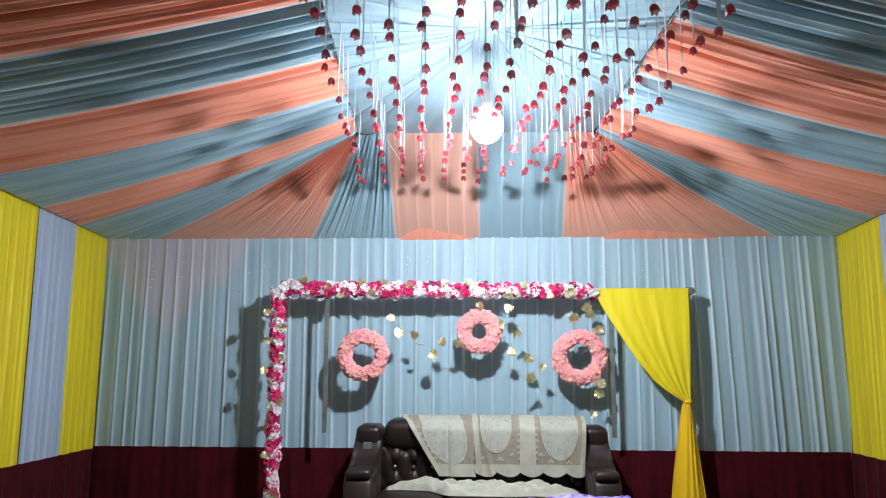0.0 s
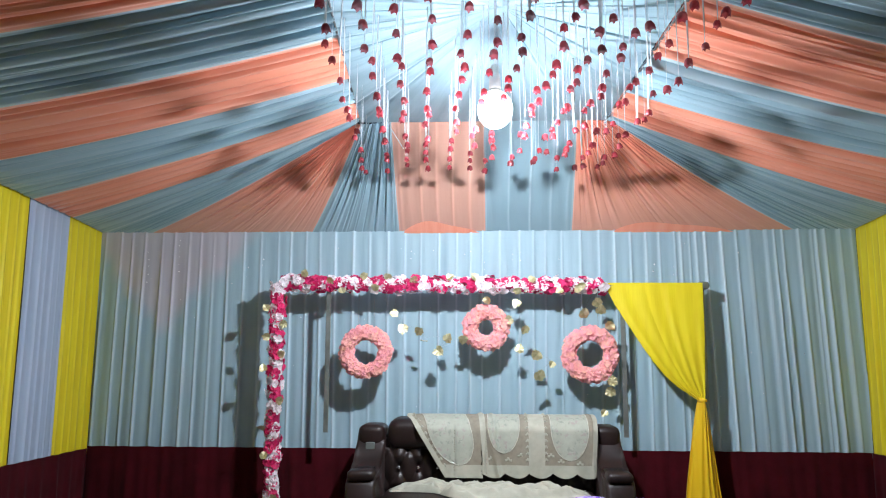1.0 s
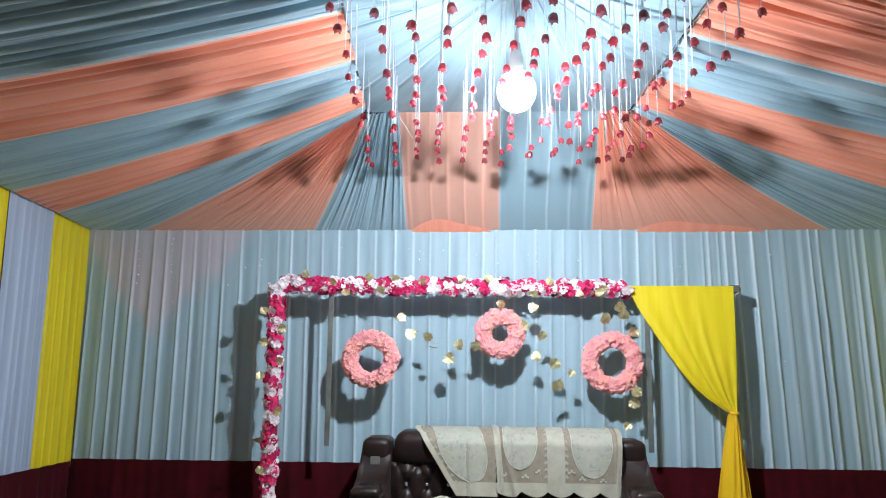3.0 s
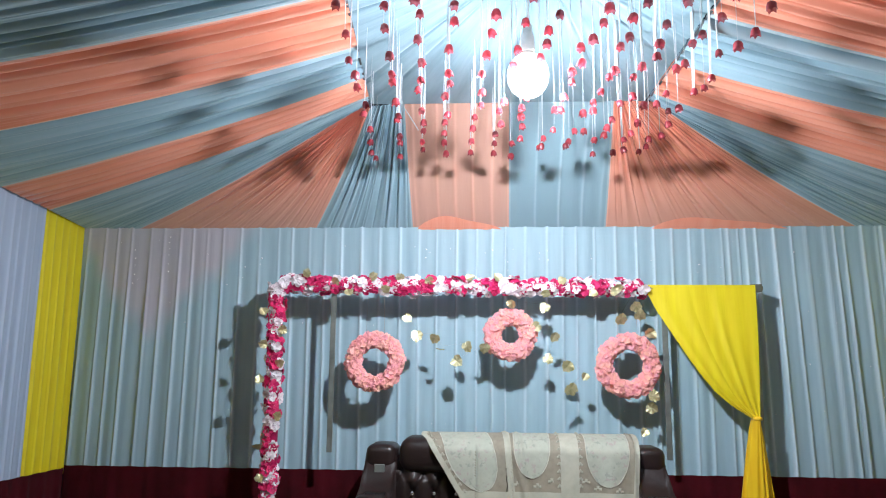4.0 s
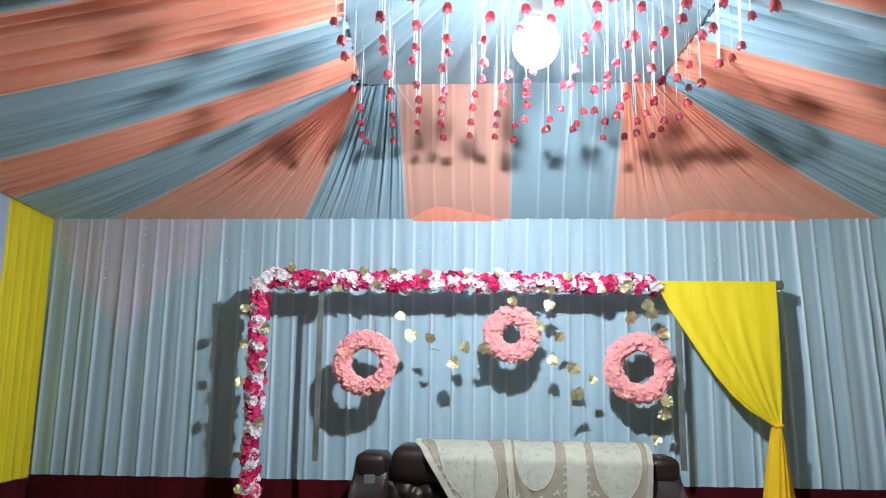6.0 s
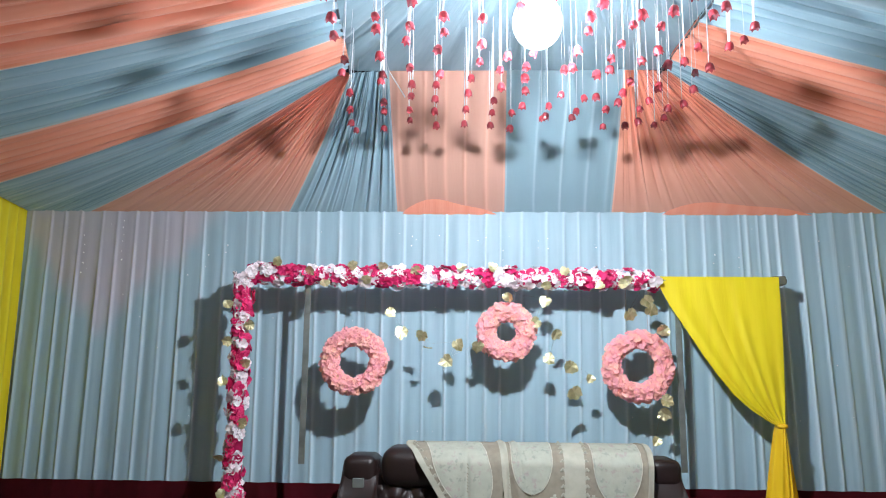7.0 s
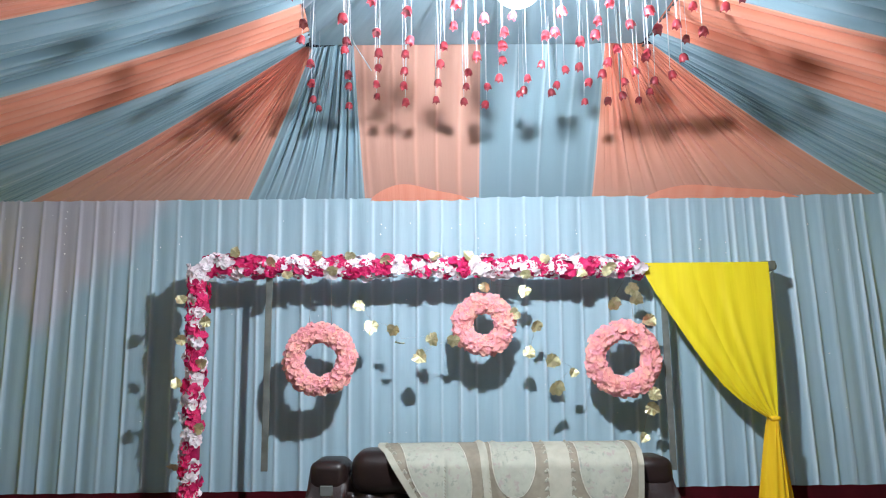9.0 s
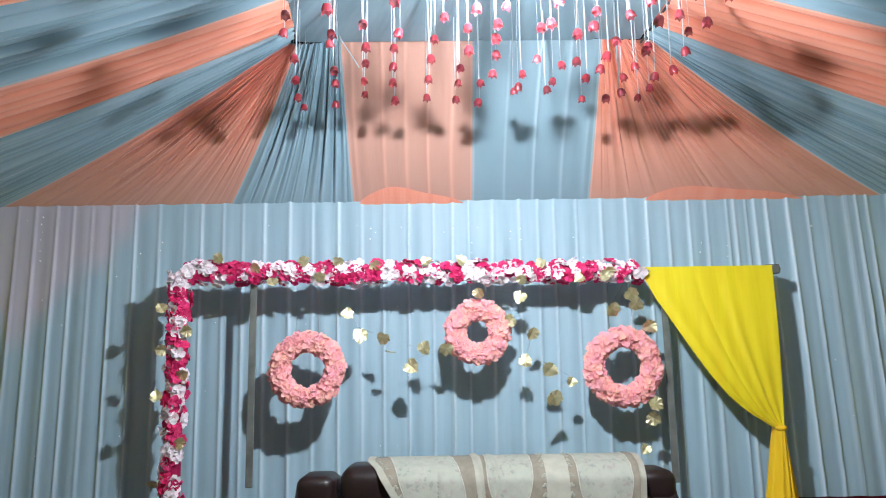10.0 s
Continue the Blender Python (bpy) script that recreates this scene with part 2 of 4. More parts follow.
class Sheet:
    """Gathers cloth grids into one mesh, with UVs in metres, a fold weight and a material for each grid."""

    def __init__(self):
        self.v, self.f, self.uv, self.fold, self.m, self.sheer = [], [], [], [], [], []

    def grid(self, rows, slot=0, sheer=None):
        """rows: lists of (point, (u, v), fold), all of one length; sheer: how thin the cloth lies, row by row."""
        base, w = len(self.v), len(rows[0])
        for i, row in enumerate(rows):
            for p, uv, k in row:
                self.v.append(tuple(p)), self.uv.append(uv), self.fold.append(k)
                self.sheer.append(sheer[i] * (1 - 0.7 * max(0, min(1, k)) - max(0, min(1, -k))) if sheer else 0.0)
        for i in range(len(rows) - 1):
            for j in range(w - 1):
                a = base + i * w + j
                self.f.append((a, a + 1, a + w + 1, a + w))
                self.m.append(slot)

    def object(self, name, mats, parent=None, label=""):
        me = bpy.data.meshes.new(name)
        me.from_pydata(self.v, [], self.f)
        for m in mats:
            me.materials.append(m)
        me.polygons.foreach_set("material_index", self.m)
        lay = me.uv_layers.new(name="UVMap")
        loops = np.empty(len(me.loops), dtype=np.int32)
        me.loops.foreach_get("vertex_index", loops)
        lay.data.foreach_set("uv", np.array(self.uv, dtype=np.float32)[loops].ravel())
        at = me.attributes.new("fold", "FLOAT", "POINT")
        at.data.foreach_set("value", np.array(self.fold, dtype=np.float32))
        at = me.attributes.new("sheer", "FLOAT", "POINT")
        at.data.foreach_set("value", np.array(self.sheer, dtype=np.float32))
        me.shade_smooth()
        me.update()
        ob = new(name, me)
        if parent:
            ob.parent = parent
        if label:
            tagged(ob, label)
        return ob


# ---------------------------------------------------------------- the large structure
LEFT, RIGHT, BACK, FRONT = -2.91, 2.80, 5.58, -2.4


def eave(side, y):
    return 2.41 + (0.055 if side < 0 else 0.045) * (BACK - y)


def inner(side, y):
    """The edge of the middle panel, above the eaves on either side."""
    return Vector((-0.81 + 0.075 * (5 - y), y, 3.075)) if side < 0 else Vector((0.89 + 0.05 * (5 - y), y, 3.075))


def cloth_strip(sheet, o0, o1, i0, i1, slot, sag=0.035, depth=0.030, gap=(0.045, 0.10), width=0.014, seed=0, crisp=1.0, foot=0.45, sheer=(0.0, 0.0), spread=1.0):
    """One width of ceiling cloth, from the edge o0-o1 up to i0-i1, gathered into long folds that hang down."""
    rnd = random.Random(seed)
    o0, o1, i0, i1 = map(Vector, (o0, o1, i0, i1))
    across = max((o1 - o0).length, (i1 - i0).length)
    long = ((i0 + i1) / 2 - (o0 + o1) / 2).length
    folds = fold_set(across, *gap, rnd)
    creases = fold_set(across, gap[0] * 0.55, gap[1] * 0.9, rnd)
    nv, nu = max(8, int(across / 0.0045)), 12
    nrm = (o1 - o0 + i1 - i0).cross(i0 - o0 + i1 - o1).normalized()
    if nrm.z > 0:
        nrm = -nrm
    fade = rnd.uniform(0, 6)
    rows = []
    for a in range(nu + 1):
        u = a / nu
        row = []
        for b in range(nv + 1):
            v = b / nv
            p = o0.lerp(o1, v).lerp(i0.lerp(i1, v), u)
            vv = v * across
            wob = vv + 0.012 * math.sin(3.1 * u + fade)
            h = fold_height(wob, folds, width)
            crease = fold_height(wob, creases, width * 0.42)
            # colour weight for the painted crease shade, broken up along the strip
            shade_weight = max(0.0, fold_height(wob, creases, width * 0.55) - 0.25 * (1 + math.sin(5 * u + vv * 7 + fade)) * 0.5)
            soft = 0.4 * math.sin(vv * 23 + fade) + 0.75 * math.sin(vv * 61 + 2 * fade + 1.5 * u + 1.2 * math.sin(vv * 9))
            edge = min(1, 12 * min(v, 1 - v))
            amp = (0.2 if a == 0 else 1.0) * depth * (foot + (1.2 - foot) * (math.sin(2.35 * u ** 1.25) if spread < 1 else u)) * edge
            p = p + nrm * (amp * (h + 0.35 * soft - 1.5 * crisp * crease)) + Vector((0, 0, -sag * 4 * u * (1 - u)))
            # weight above zero lightens crests and seams, below zero paints the crease shade
            row.append((p, (u * long, vv * spread + seed * 3.7), (0.3 if crisp else 1.0) * h * edge + (0.5 if min(v, 1 - v) * across < 0.012 else 0) - (0.0 if not crisp else 0.9 * shade_weight * edge * (0.45 * u if spread < 1 else 1))))
        rows.append(row)
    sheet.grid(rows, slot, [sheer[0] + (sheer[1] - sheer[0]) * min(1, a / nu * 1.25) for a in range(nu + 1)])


ORANGE, GREY = 0, 1
roof = Sheet()
hub_l, hub_r = Vector((-0.81, 5.01, 3.075)), Vector((0.89, 5.01, 3.075))
wall_top = lambda x: (x, BACK + 0.012, 2.395)
seed = 1
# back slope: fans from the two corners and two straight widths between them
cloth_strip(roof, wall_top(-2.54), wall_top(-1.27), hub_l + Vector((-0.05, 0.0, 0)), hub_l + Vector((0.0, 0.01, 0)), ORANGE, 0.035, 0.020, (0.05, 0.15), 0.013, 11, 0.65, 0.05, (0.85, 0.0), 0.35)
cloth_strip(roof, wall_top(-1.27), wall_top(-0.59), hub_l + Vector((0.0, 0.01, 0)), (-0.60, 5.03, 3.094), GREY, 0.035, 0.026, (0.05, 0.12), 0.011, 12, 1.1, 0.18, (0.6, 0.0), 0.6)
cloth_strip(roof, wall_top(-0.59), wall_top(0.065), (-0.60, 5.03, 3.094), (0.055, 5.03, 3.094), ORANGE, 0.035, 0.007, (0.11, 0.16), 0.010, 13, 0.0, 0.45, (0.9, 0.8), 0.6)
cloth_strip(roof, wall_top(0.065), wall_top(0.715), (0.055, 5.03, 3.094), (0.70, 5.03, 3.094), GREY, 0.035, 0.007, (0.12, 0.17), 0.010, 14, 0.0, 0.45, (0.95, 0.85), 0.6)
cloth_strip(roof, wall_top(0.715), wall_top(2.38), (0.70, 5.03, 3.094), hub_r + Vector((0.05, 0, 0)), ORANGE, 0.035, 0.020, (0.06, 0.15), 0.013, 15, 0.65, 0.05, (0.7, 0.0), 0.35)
# the corner widths turn from the back wall on to the side walls
for side, x_wall, x_end, y_end, hub, y_in, s in ((-1, LEFT, -2.54, 5.11, hub_l, 4.80, 21), (1, RIGHT, 2.38, 4.95, hub_r, 4.82, 22)):
    c = (x_wall - side * 0.01, BACK + 0.005, 2.405)
    mid = inner(side, 4.93)
    cloth_strip(roof, wall_top(x_end), c, hub + Vector((side * 0.05, 0, 0)), mid, GREY, 0.035, 0.016, (0.04, 0.09), 0.012, s)
    cloth_strip(roof, c, (x_wall - side * 0.02, y_end, eave(side, y_end)), mid, inner(side, y_in), GREY, 0.035, 0.020, (0.04, 0.09), 0.012, s + 50)
# side slopes: alternating widths from the eaves to the middle panel
LEFT_CUTS = [(5.11, 4.80), (4.62, 4.55), (3.95, 4.16), (3.33, 3.60), (2.68, 2.95), (2.05, 2.45), (1.4, 2.05), (0.6, 1.75), (-0.3, 1.72), (-1.3, 1.70), (FRONT, 1.68)]
RIGHT_CUTS = [(4.95, 4.82), (4.20, 4.42), (3.70, 3.87), (3.10, 3.20), (2.55, 2.66), (1.95, 2.2), (1.35, 1.9), (0.6, 1.75), (-0.3, 1.72), (-1.3, 1.70), (FRONT, 1.68)]
for side, x_wall, cuts in ((-1, LEFT, LEFT_CUTS), (1, RIGHT, RIGHT_CUTS)):
    for k, ((e0, n0), (e1, n1)) in enumerate(zip(cuts, cuts[1:])):
        x = x_wall - side * 0.02
        cloth_strip(roof, (x, e0, eave(side, e0)), (x, e1, eave(side, e1)), inner(side, n0), inner(side, n1), ORANGE if k % 2 == 0 else GREY,
                    0.035, 0.046 if k < 3 else 0.030, (0.05, 0.11), 0.016, 30 + k + (20 if side > 0 else 0), 1.25 if k < 3 else 0.75)
# front slope behind the walker
for k in range(6):
    a, b = LEFT + (RIGHT - LEFT) * k / 6, LEFT + (RIGHT - LEFT) * (k + 1) / 6
    c, d = -0.56 + 1.6 * k / 6, -0.56 + 1.6 * (k + 1) / 6
    cloth_strip(roof, (a, FRONT, 2.8), (b, FRONT, 2.8), (c, 1.68, 3.075), (d, 1.68, 3.075), k % 2, 0.04, 0.02, (0.08, 0.14), 0.016, 90 + k)
# middle panel: pleats that radiate from a rosette above the lamp
cx, cy = 0.13, 3.42
rows, n_ang, n_spoke = [], 1216, 38
spokes = [max(0.0, rng.uniform(-0.25, 1.0)) for _ in range(n_spoke)]
lean_in = [rng.uniform(-0.2, 0.2) for _ in range(n_spoke)]
for a in range(15):
    u = a / 14
    row = []
    for k in range(n_ang + 1):
        t = 2 * math.pi * k / n_ang
        dx, dy = math.cos(t), math.sin(t)
        reach_y = (5.02 - cy) / dy if dy > 1e-6 else ((1.68 - cy) / dy if dy < -1e-6 else 9)
        edge_x = inner(1, cy).x if dx > 0 else inner(-1, cy).x
        reach_x = (edge_x - cx) / dx if abs(dx) > 1e-6 else 9
        for _ in range(3):
            yy = cy + dy * min(reach_x, reach_y)
            reach_x = (inner(1 if dx > 0 else -1, yy).x - cx) / dx if abs(dx) > 1e-6 else 9
        r = min(reach_x, reach_y) * (0.001 + 0.999 * u)
        q = int(k / n_ang * n_spoke) % n_spoke
        f = (k / n_ang * n_spoke) % 1.0 - 0.5 - lean_in[q] * (0.4 + 0.6 * u)
        crease = spokes[q] * math.exp(-(f / 0.050) ** 2)
        lip = spokes[q] * math.exp(-((f - 0.13) / 0.09) ** 2)
        open_out = (0.15 + min(1, 2.2 * u)) * (1.0 - 0.45 * u)
        z = 3.085 + 0.05 * (1 - u) + (0.034 * crease - 0.010 * lip) * open_out
        row.append(((cx + dx * r, cy + dy * r, z), (r, t * 0.9), 0.2 * lip))
    rows.append(row)
roof.grid(rows, GREY)
# doubled coral cloth showing along the foot of the back slope
for x0, x1, rise, seed in ((-0.56, 0.02, 0.115, 5), (1.02, 1.92, 0.10, 6)):
    rows = []
    for i in range(9):
        row = []
        for j in range(41):
            v = j / 40
            top = rise * (math.sin(math.pi * v ** 0.7) ** 0.8 if 0 < v < 1 else 0) * (1 + 0.12 * math.sin(9 * v + seed)) + 0.004
            q = top * i / 8
            row.append(((x0 + (x1 - x0) * v, BACK + 0.004 - 0.633 * q, 2.388 + 0.774 * q - 0.155 * q), (q, v + seed), 0.0))
        rows.append(row)
    roof.grid(rows, 2)
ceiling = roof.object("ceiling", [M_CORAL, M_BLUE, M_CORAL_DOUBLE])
tagged(ceiling, "striped coral and grey-blue satin tent ceiling in gathered pleats", "ceiling", kind="structure")

floor = to_object("floor", box((LEFT - 0.2, FRONT - 0.2, FLOOR - 0.1), (RIGHT + 0.2, BACK + 0.2, FLOOR), 0), M_CARPET)
tagged(floor, "dull brown sheet floor of the tent", "floor", kind="structure")
for nm, lo, hi in (("wall_north", (LEFT - 0.16, BACK + 0.05, 0), (RIGHT + 0.16, BACK + 0.12, 2.6)), ("wall_west", (LEFT - 0.15, FRONT - 0.1, 0), (LEFT - 0.06, BACK + 0.05, 2.95)),
                   ("wall_east", (RIGHT + 0.06, FRONT - 0.1, 0), (RIGHT + 0.15, BACK + 0.05, 2.95)), ("wall_south", (LEFT - 0.06, FRONT - 0.1, 0), (RIGHT + 0.06, FRONT - 0.03, 2.95))):
    tagged(to_object(nm, box(lo, hi, 0), M_OUTER), "dark tarpaulin tent wall behind the drapes", "wall", kind="structure")


def drape(name, p0, p1, z0, z1, mat, label, category="drape", group="", gap=(0.12, 0.2), width=0.008, depth=0.016, wave=0.006, seed=0, lean=None, pieces=1):
    """A hanging cloth from p0 to p1 (x, y), bottom and top heights as functions of the distance, with narrow stitched folds standing proud into the room."""
    rnd = random.Random(seed)
    a, b = Vector((*p0, 0)), Vector((*p1, 0))
    run = (b - a).length
    d = (b - a) / run
    nrm = Vector((d.y, -d.x, 0))
    folds = fold_set(run, *gap, rnd)
    if lean:
        folds += [(c, 1.5 * q, 1.2 * w) for c, q, w in fold_set(run, 0.06, 0.13, rnd) if c > 4.35]
    nv, nu = int(run / 0.0065), 12
    ph = [rnd.uniform(0, 6) for _ in range(4)]
    sh, rows = Sheet(), []
    for i in range(nu + 1):
        row = []
        for j in range(nv + 1):
            s = run * j / nv
            lo, hi = z0(s), z1(s)
            u = i / nu
            z = lo + (hi - lo) * u + (0.35 * wave * math.sin(s * 38 + ph[0]) if i == nu else 0)
            drift = 0.012 * math.sin(1.5 * u + s * 2 + ph[1]) + (lean(s) * (1 - u) if lean else 0)
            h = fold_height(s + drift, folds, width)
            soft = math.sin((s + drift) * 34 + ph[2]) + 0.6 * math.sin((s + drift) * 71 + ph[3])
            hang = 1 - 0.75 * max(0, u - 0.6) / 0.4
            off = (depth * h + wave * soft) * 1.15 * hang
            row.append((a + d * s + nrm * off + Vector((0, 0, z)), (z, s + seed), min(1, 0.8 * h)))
        rows.append(row)
    if pieces == 1:
        sh.grid(rows)
        return tagged(sh.object(name, [mat]), label, category, group)
    # sewn from several widths that meet edge to edge
    hung = thing(name, (a + b) / 2, label, category, group)
    for k in range(pieces):
        lo, hi = nv * k // pieces, nv * (k + 1) // pieces
        sh = Sheet()
        sh.grid([[(p - hung.location, uv, f) for p, uv, f in row[lo:hi + 1]] for row in rows])
        sh.object("cloth_width", [mat], hung)
    return hung


def wall_lean(s):
    """The cloth hangs askew towards its far end."""
    k = max(0, s - 4.3)
    return -0.045 * min(1, k * 1.6)


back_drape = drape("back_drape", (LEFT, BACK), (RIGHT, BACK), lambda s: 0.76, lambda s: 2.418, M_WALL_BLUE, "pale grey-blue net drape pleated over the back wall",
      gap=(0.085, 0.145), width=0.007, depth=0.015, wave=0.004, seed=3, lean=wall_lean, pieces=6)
# a pale pink cloth with a pointed hem hangs behind the net and shows through it
for ob in back_drape.children:
    me = ob.data
    at = me.attributes.new("backing", "FLOAT", "POINT")
    for v in me.vertices:
        x, z = v.co.x + back_drape.location.x, v.co.z
        hem_z = 1.60 + (1.25 * (-2.42 - x) if x < -2.42 else 0.95 * (x + 2.42)) + 0.03 * math.sin(x * 17)
        at.data[v.index].value = max(0.0, min(1.0, (z - hem_z) / 0.13)) * max(0.0, min(1.0, (-1.62 - x) / 0.2))
SIDE = "side wall drapes"
cuts = [5.575, 5.11, 4.62, 4.13, 3.64, 3.15, 2.66, 2.17, 1.68, 0.9, 0.1, -0.7, -1.5, FRONT]
for k, (y1, y0) in enumerate(zip(cuts, cuts[1:])):
    yellow = k % 2 == 0
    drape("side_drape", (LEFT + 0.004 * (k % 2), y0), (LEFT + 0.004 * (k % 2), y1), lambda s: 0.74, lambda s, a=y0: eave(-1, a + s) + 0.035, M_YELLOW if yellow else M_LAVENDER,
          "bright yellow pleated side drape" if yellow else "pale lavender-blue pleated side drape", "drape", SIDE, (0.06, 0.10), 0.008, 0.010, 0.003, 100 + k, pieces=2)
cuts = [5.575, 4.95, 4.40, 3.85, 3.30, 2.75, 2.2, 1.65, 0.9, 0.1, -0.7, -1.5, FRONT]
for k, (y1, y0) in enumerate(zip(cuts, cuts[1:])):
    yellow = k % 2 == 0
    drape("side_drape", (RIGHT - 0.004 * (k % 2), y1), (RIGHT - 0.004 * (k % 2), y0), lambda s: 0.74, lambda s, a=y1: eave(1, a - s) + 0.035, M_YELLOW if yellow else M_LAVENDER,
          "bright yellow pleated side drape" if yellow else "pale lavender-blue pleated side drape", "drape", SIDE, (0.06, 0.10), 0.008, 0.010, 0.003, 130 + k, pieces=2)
# unseen curtain added behind the walker, dark so that little light bounces back
drape("front_drape", (RIGHT, FRONT), (LEFT, FRONT), lambda s: 0.76, lambda s: 2.84, M_OUTER, "unseen dark tarpaulin curtain added behind the walker", seed=160)
VELVET = dict(pieces=4, category="wall skirt", group="velvet wall skirts", gap=(0.25, 0.5), width=0.03, depth=0.012, wave=0.004)
drape("wall_skirt", (LEFT + 0.02, BACK - 0.03), (RIGHT - 0.02, BACK - 0.03), lambda s: FLOOR, lambda s: 0.80, M_MAROON, "dark maroon velvet skirt along the foot of the wall", seed=200, **VELVET)
drape("wall_skirt", (LEFT + 0.025, FRONT), (LEFT + 0.025, BACK - 0.045), lambda s: FLOOR, lambda s: 0.785, M_MAROON, "dark maroon velvet skirt along the foot of the wall", seed=201, **VELVET)
drape("wall_skirt", (RIGHT - 0.025, BACK - 0.045), (RIGHT - 0.025, FRONT), lambda s: FLOOR, lambda s: 0.80, M_MAROON, "dark maroon velvet skirt along the foot of the wall", seed=202, **VELVET)
drape("wall_skirt", (RIGHT - 0.05, FRONT + 0.03), (LEFT + 0.05, FRONT + 0.03), lambda s: FLOOR, lambda s: 0.80, M_MAROON, "dark maroon velvet skirt along the foot of the wall", seed=203, **VELVET)

# silver beads sewn on the back drape in short upright rows
bm = bmesh.new()
BEADS = ((-2.28, 2.34, 6), (-1.86, 2.007, 1), (-1.63, 2.19, 2), (-1.74, 2.13, 1), (-1.05, 2.275, 1), (-0.50, 2.25, 2), (-0.10, 2.225, 1), (-0.05, 2.245, 1),
         (0.06, 2.165, 2), (0.27, 2.225, 2), (0.33, 2.24, 2), (0.615, 2.187, 1), (1.31, 2.146, 2), (1.46, 2.13, 2), (1.99, 1.50, 1), (2.0, 1.84, 1), (1.93, 2.23, 1), (-2.52, 2.25, 5))
for x, z, count in BEADS:
    for k in range(count):
        bmesh.ops.create_icosphere(bm, subdivisions=1, radius=rng.uniform(0.0032, 0.0058), matrix=Matrix.Translation((x + rng.uniform(-0.006, 0.006), BACK - 0.022, z)))
        z -= rng.uniform(0.04, 0.065)
for k in range(60):
    bmesh.ops.create_icosphere(bm, subdivisions=1, radius=rng.uniform(0.0018, 0.0034), matrix=Matrix.Translation((rng.uniform(-2.7, 2.6), BACK - 0.021, rng.uniform(1.0, 2.34))))
beads = to_object("sewn_beads", bm, M_BEAD)
tagged(beads, "tiny silver beads sewn on the back drape", "beads", kind="stuff")

# pipe frame round the middle panel
frame_ob = thing("ceiling_frame", (0, 0, 3.07), "dark metal pipe frame round the middle ceiling panel", "frame")
for a, b in ((inner(-1, 5.01), inner(-1, 1.7)), (inner(1, 5.01), inner(1, 1.7)), (inner(-1, 1.7), inner(1, 1.7))):
    thin = 0.006
    o = Vector((0, 0, 3.07))
    part("pipe", tube([a - o + Vector((0, 0, -0.012)), b - o + Vector((0, 0, -0.012))], thin), M_DARK_PIPE, frame_ob)

# ---------------------------------------------------------------- lamp
lamp = thing("pendant_bulb", BULB, "large lit white bulb hanging from the tent ceiling", "lamp")
core = lambda k: (0.036 * math.sin(math.pi * k / 20), -0.095 - 0.036 * math.cos(math.pi * k / 20))
part("led_core", lathe([(0.002, -0.131)] + [core(k) for k in range(1, 12)], 28), M_GLOW, lamp, "glowing white light source")
# added outer shell, only for the look of glare; the core lights the tent
part("globe", lathe([(0.004, -0.136)] + [(0.092 * math.sin(math.pi * k / 20), -0.034 - 0.102 * math.cos(math.pi * k / 20)) for k in range(1, 19)], 36), M_GLARE, lamp, "added glowing shell imitating the glare round the bulb")
part("shell", lathe([(0.004, -0.0890), (0.0350, -0.0890), (0.0345, -0.086), (0.020, -0.02), (0.026, 0.06), (0.028, 0.078)], 24), M_SOCKET, lamp)
part("socket", lathe([(0.030, 0.076), (0.032, 0.080), (0.030, 0.115), (0.028, 0.15), (0.020, 0.165), (0.020, 0.20), (0.008, 0.21)], 20), M_SOCKET, lamp)
part("cord", tube([(0, 0, 0.20), (0.004, 0.002, 0.28), (0, 0, 0.36)], 0.004, 6), M_SOCKET, lamp)


# ---------------------------------------------------------------- flowers and leaves
def petal(bm, m, length, width, cup, tip=0.0):
    """A rounded, cupped petal that grows along +x."""
    cols = ((0.0, 0.4), (0.3, 0.92), (0.72, 1.0), (1.0, 0.62))
    rows = []
    for u, w in cols:
        row = []
        for s in (-1, 0, 1):
            z = cup * length * u * u + (0.22 * width if s else 0) * w + tip * u ** 3 * length
            row.append(bm.verts.new(m @ Vector((length * u, s * width * w / 2, z))))
        rows.append(row)
    for a, b in zip(rows, rows[1:]):
        for k in (0, 1):
            bm.faces.new((a[k], a[k + 1], b[k + 1], b[k]))


def rosette(rnd, r, outer, heart):
    """An open cloth blossom that looks along +z: a ring of broad loose petals round a few smaller upright ones."""
    bm = bmesh.new()
    for count, reach, lo, hi, z in ((outer, 1.0, -0.30, 0.30, 0.0), (heart, 0.62, 0.12, 0.55, 0.05)):
        turn = rnd.uniform(0, 6.3)
        for k in range(count):
            a = turn + 2 * math.pi * (k + rnd.uniform(-0.18, 0.18)) / count
            m = Matrix.Rotation(a, 4, "Z") @ Matrix.Translation((0.06 * r, 0, z * r + rnd.uniform(0, 0.12) * r)) @ Matrix.Rotation(-rnd.uniform(lo, hi), 4, "Y") @ Matrix.Rotation(rnd.uniform(-0.35, 0.35), 4, "X")
            petal(bm, m, r * reach * rnd.uniform(0.85, 1.1), r * reach * rnd.uniform(0.85, 1.15), rnd.uniform(-0.15, 0.2), rnd.uniform(-0.35, 0.15))
    return bm


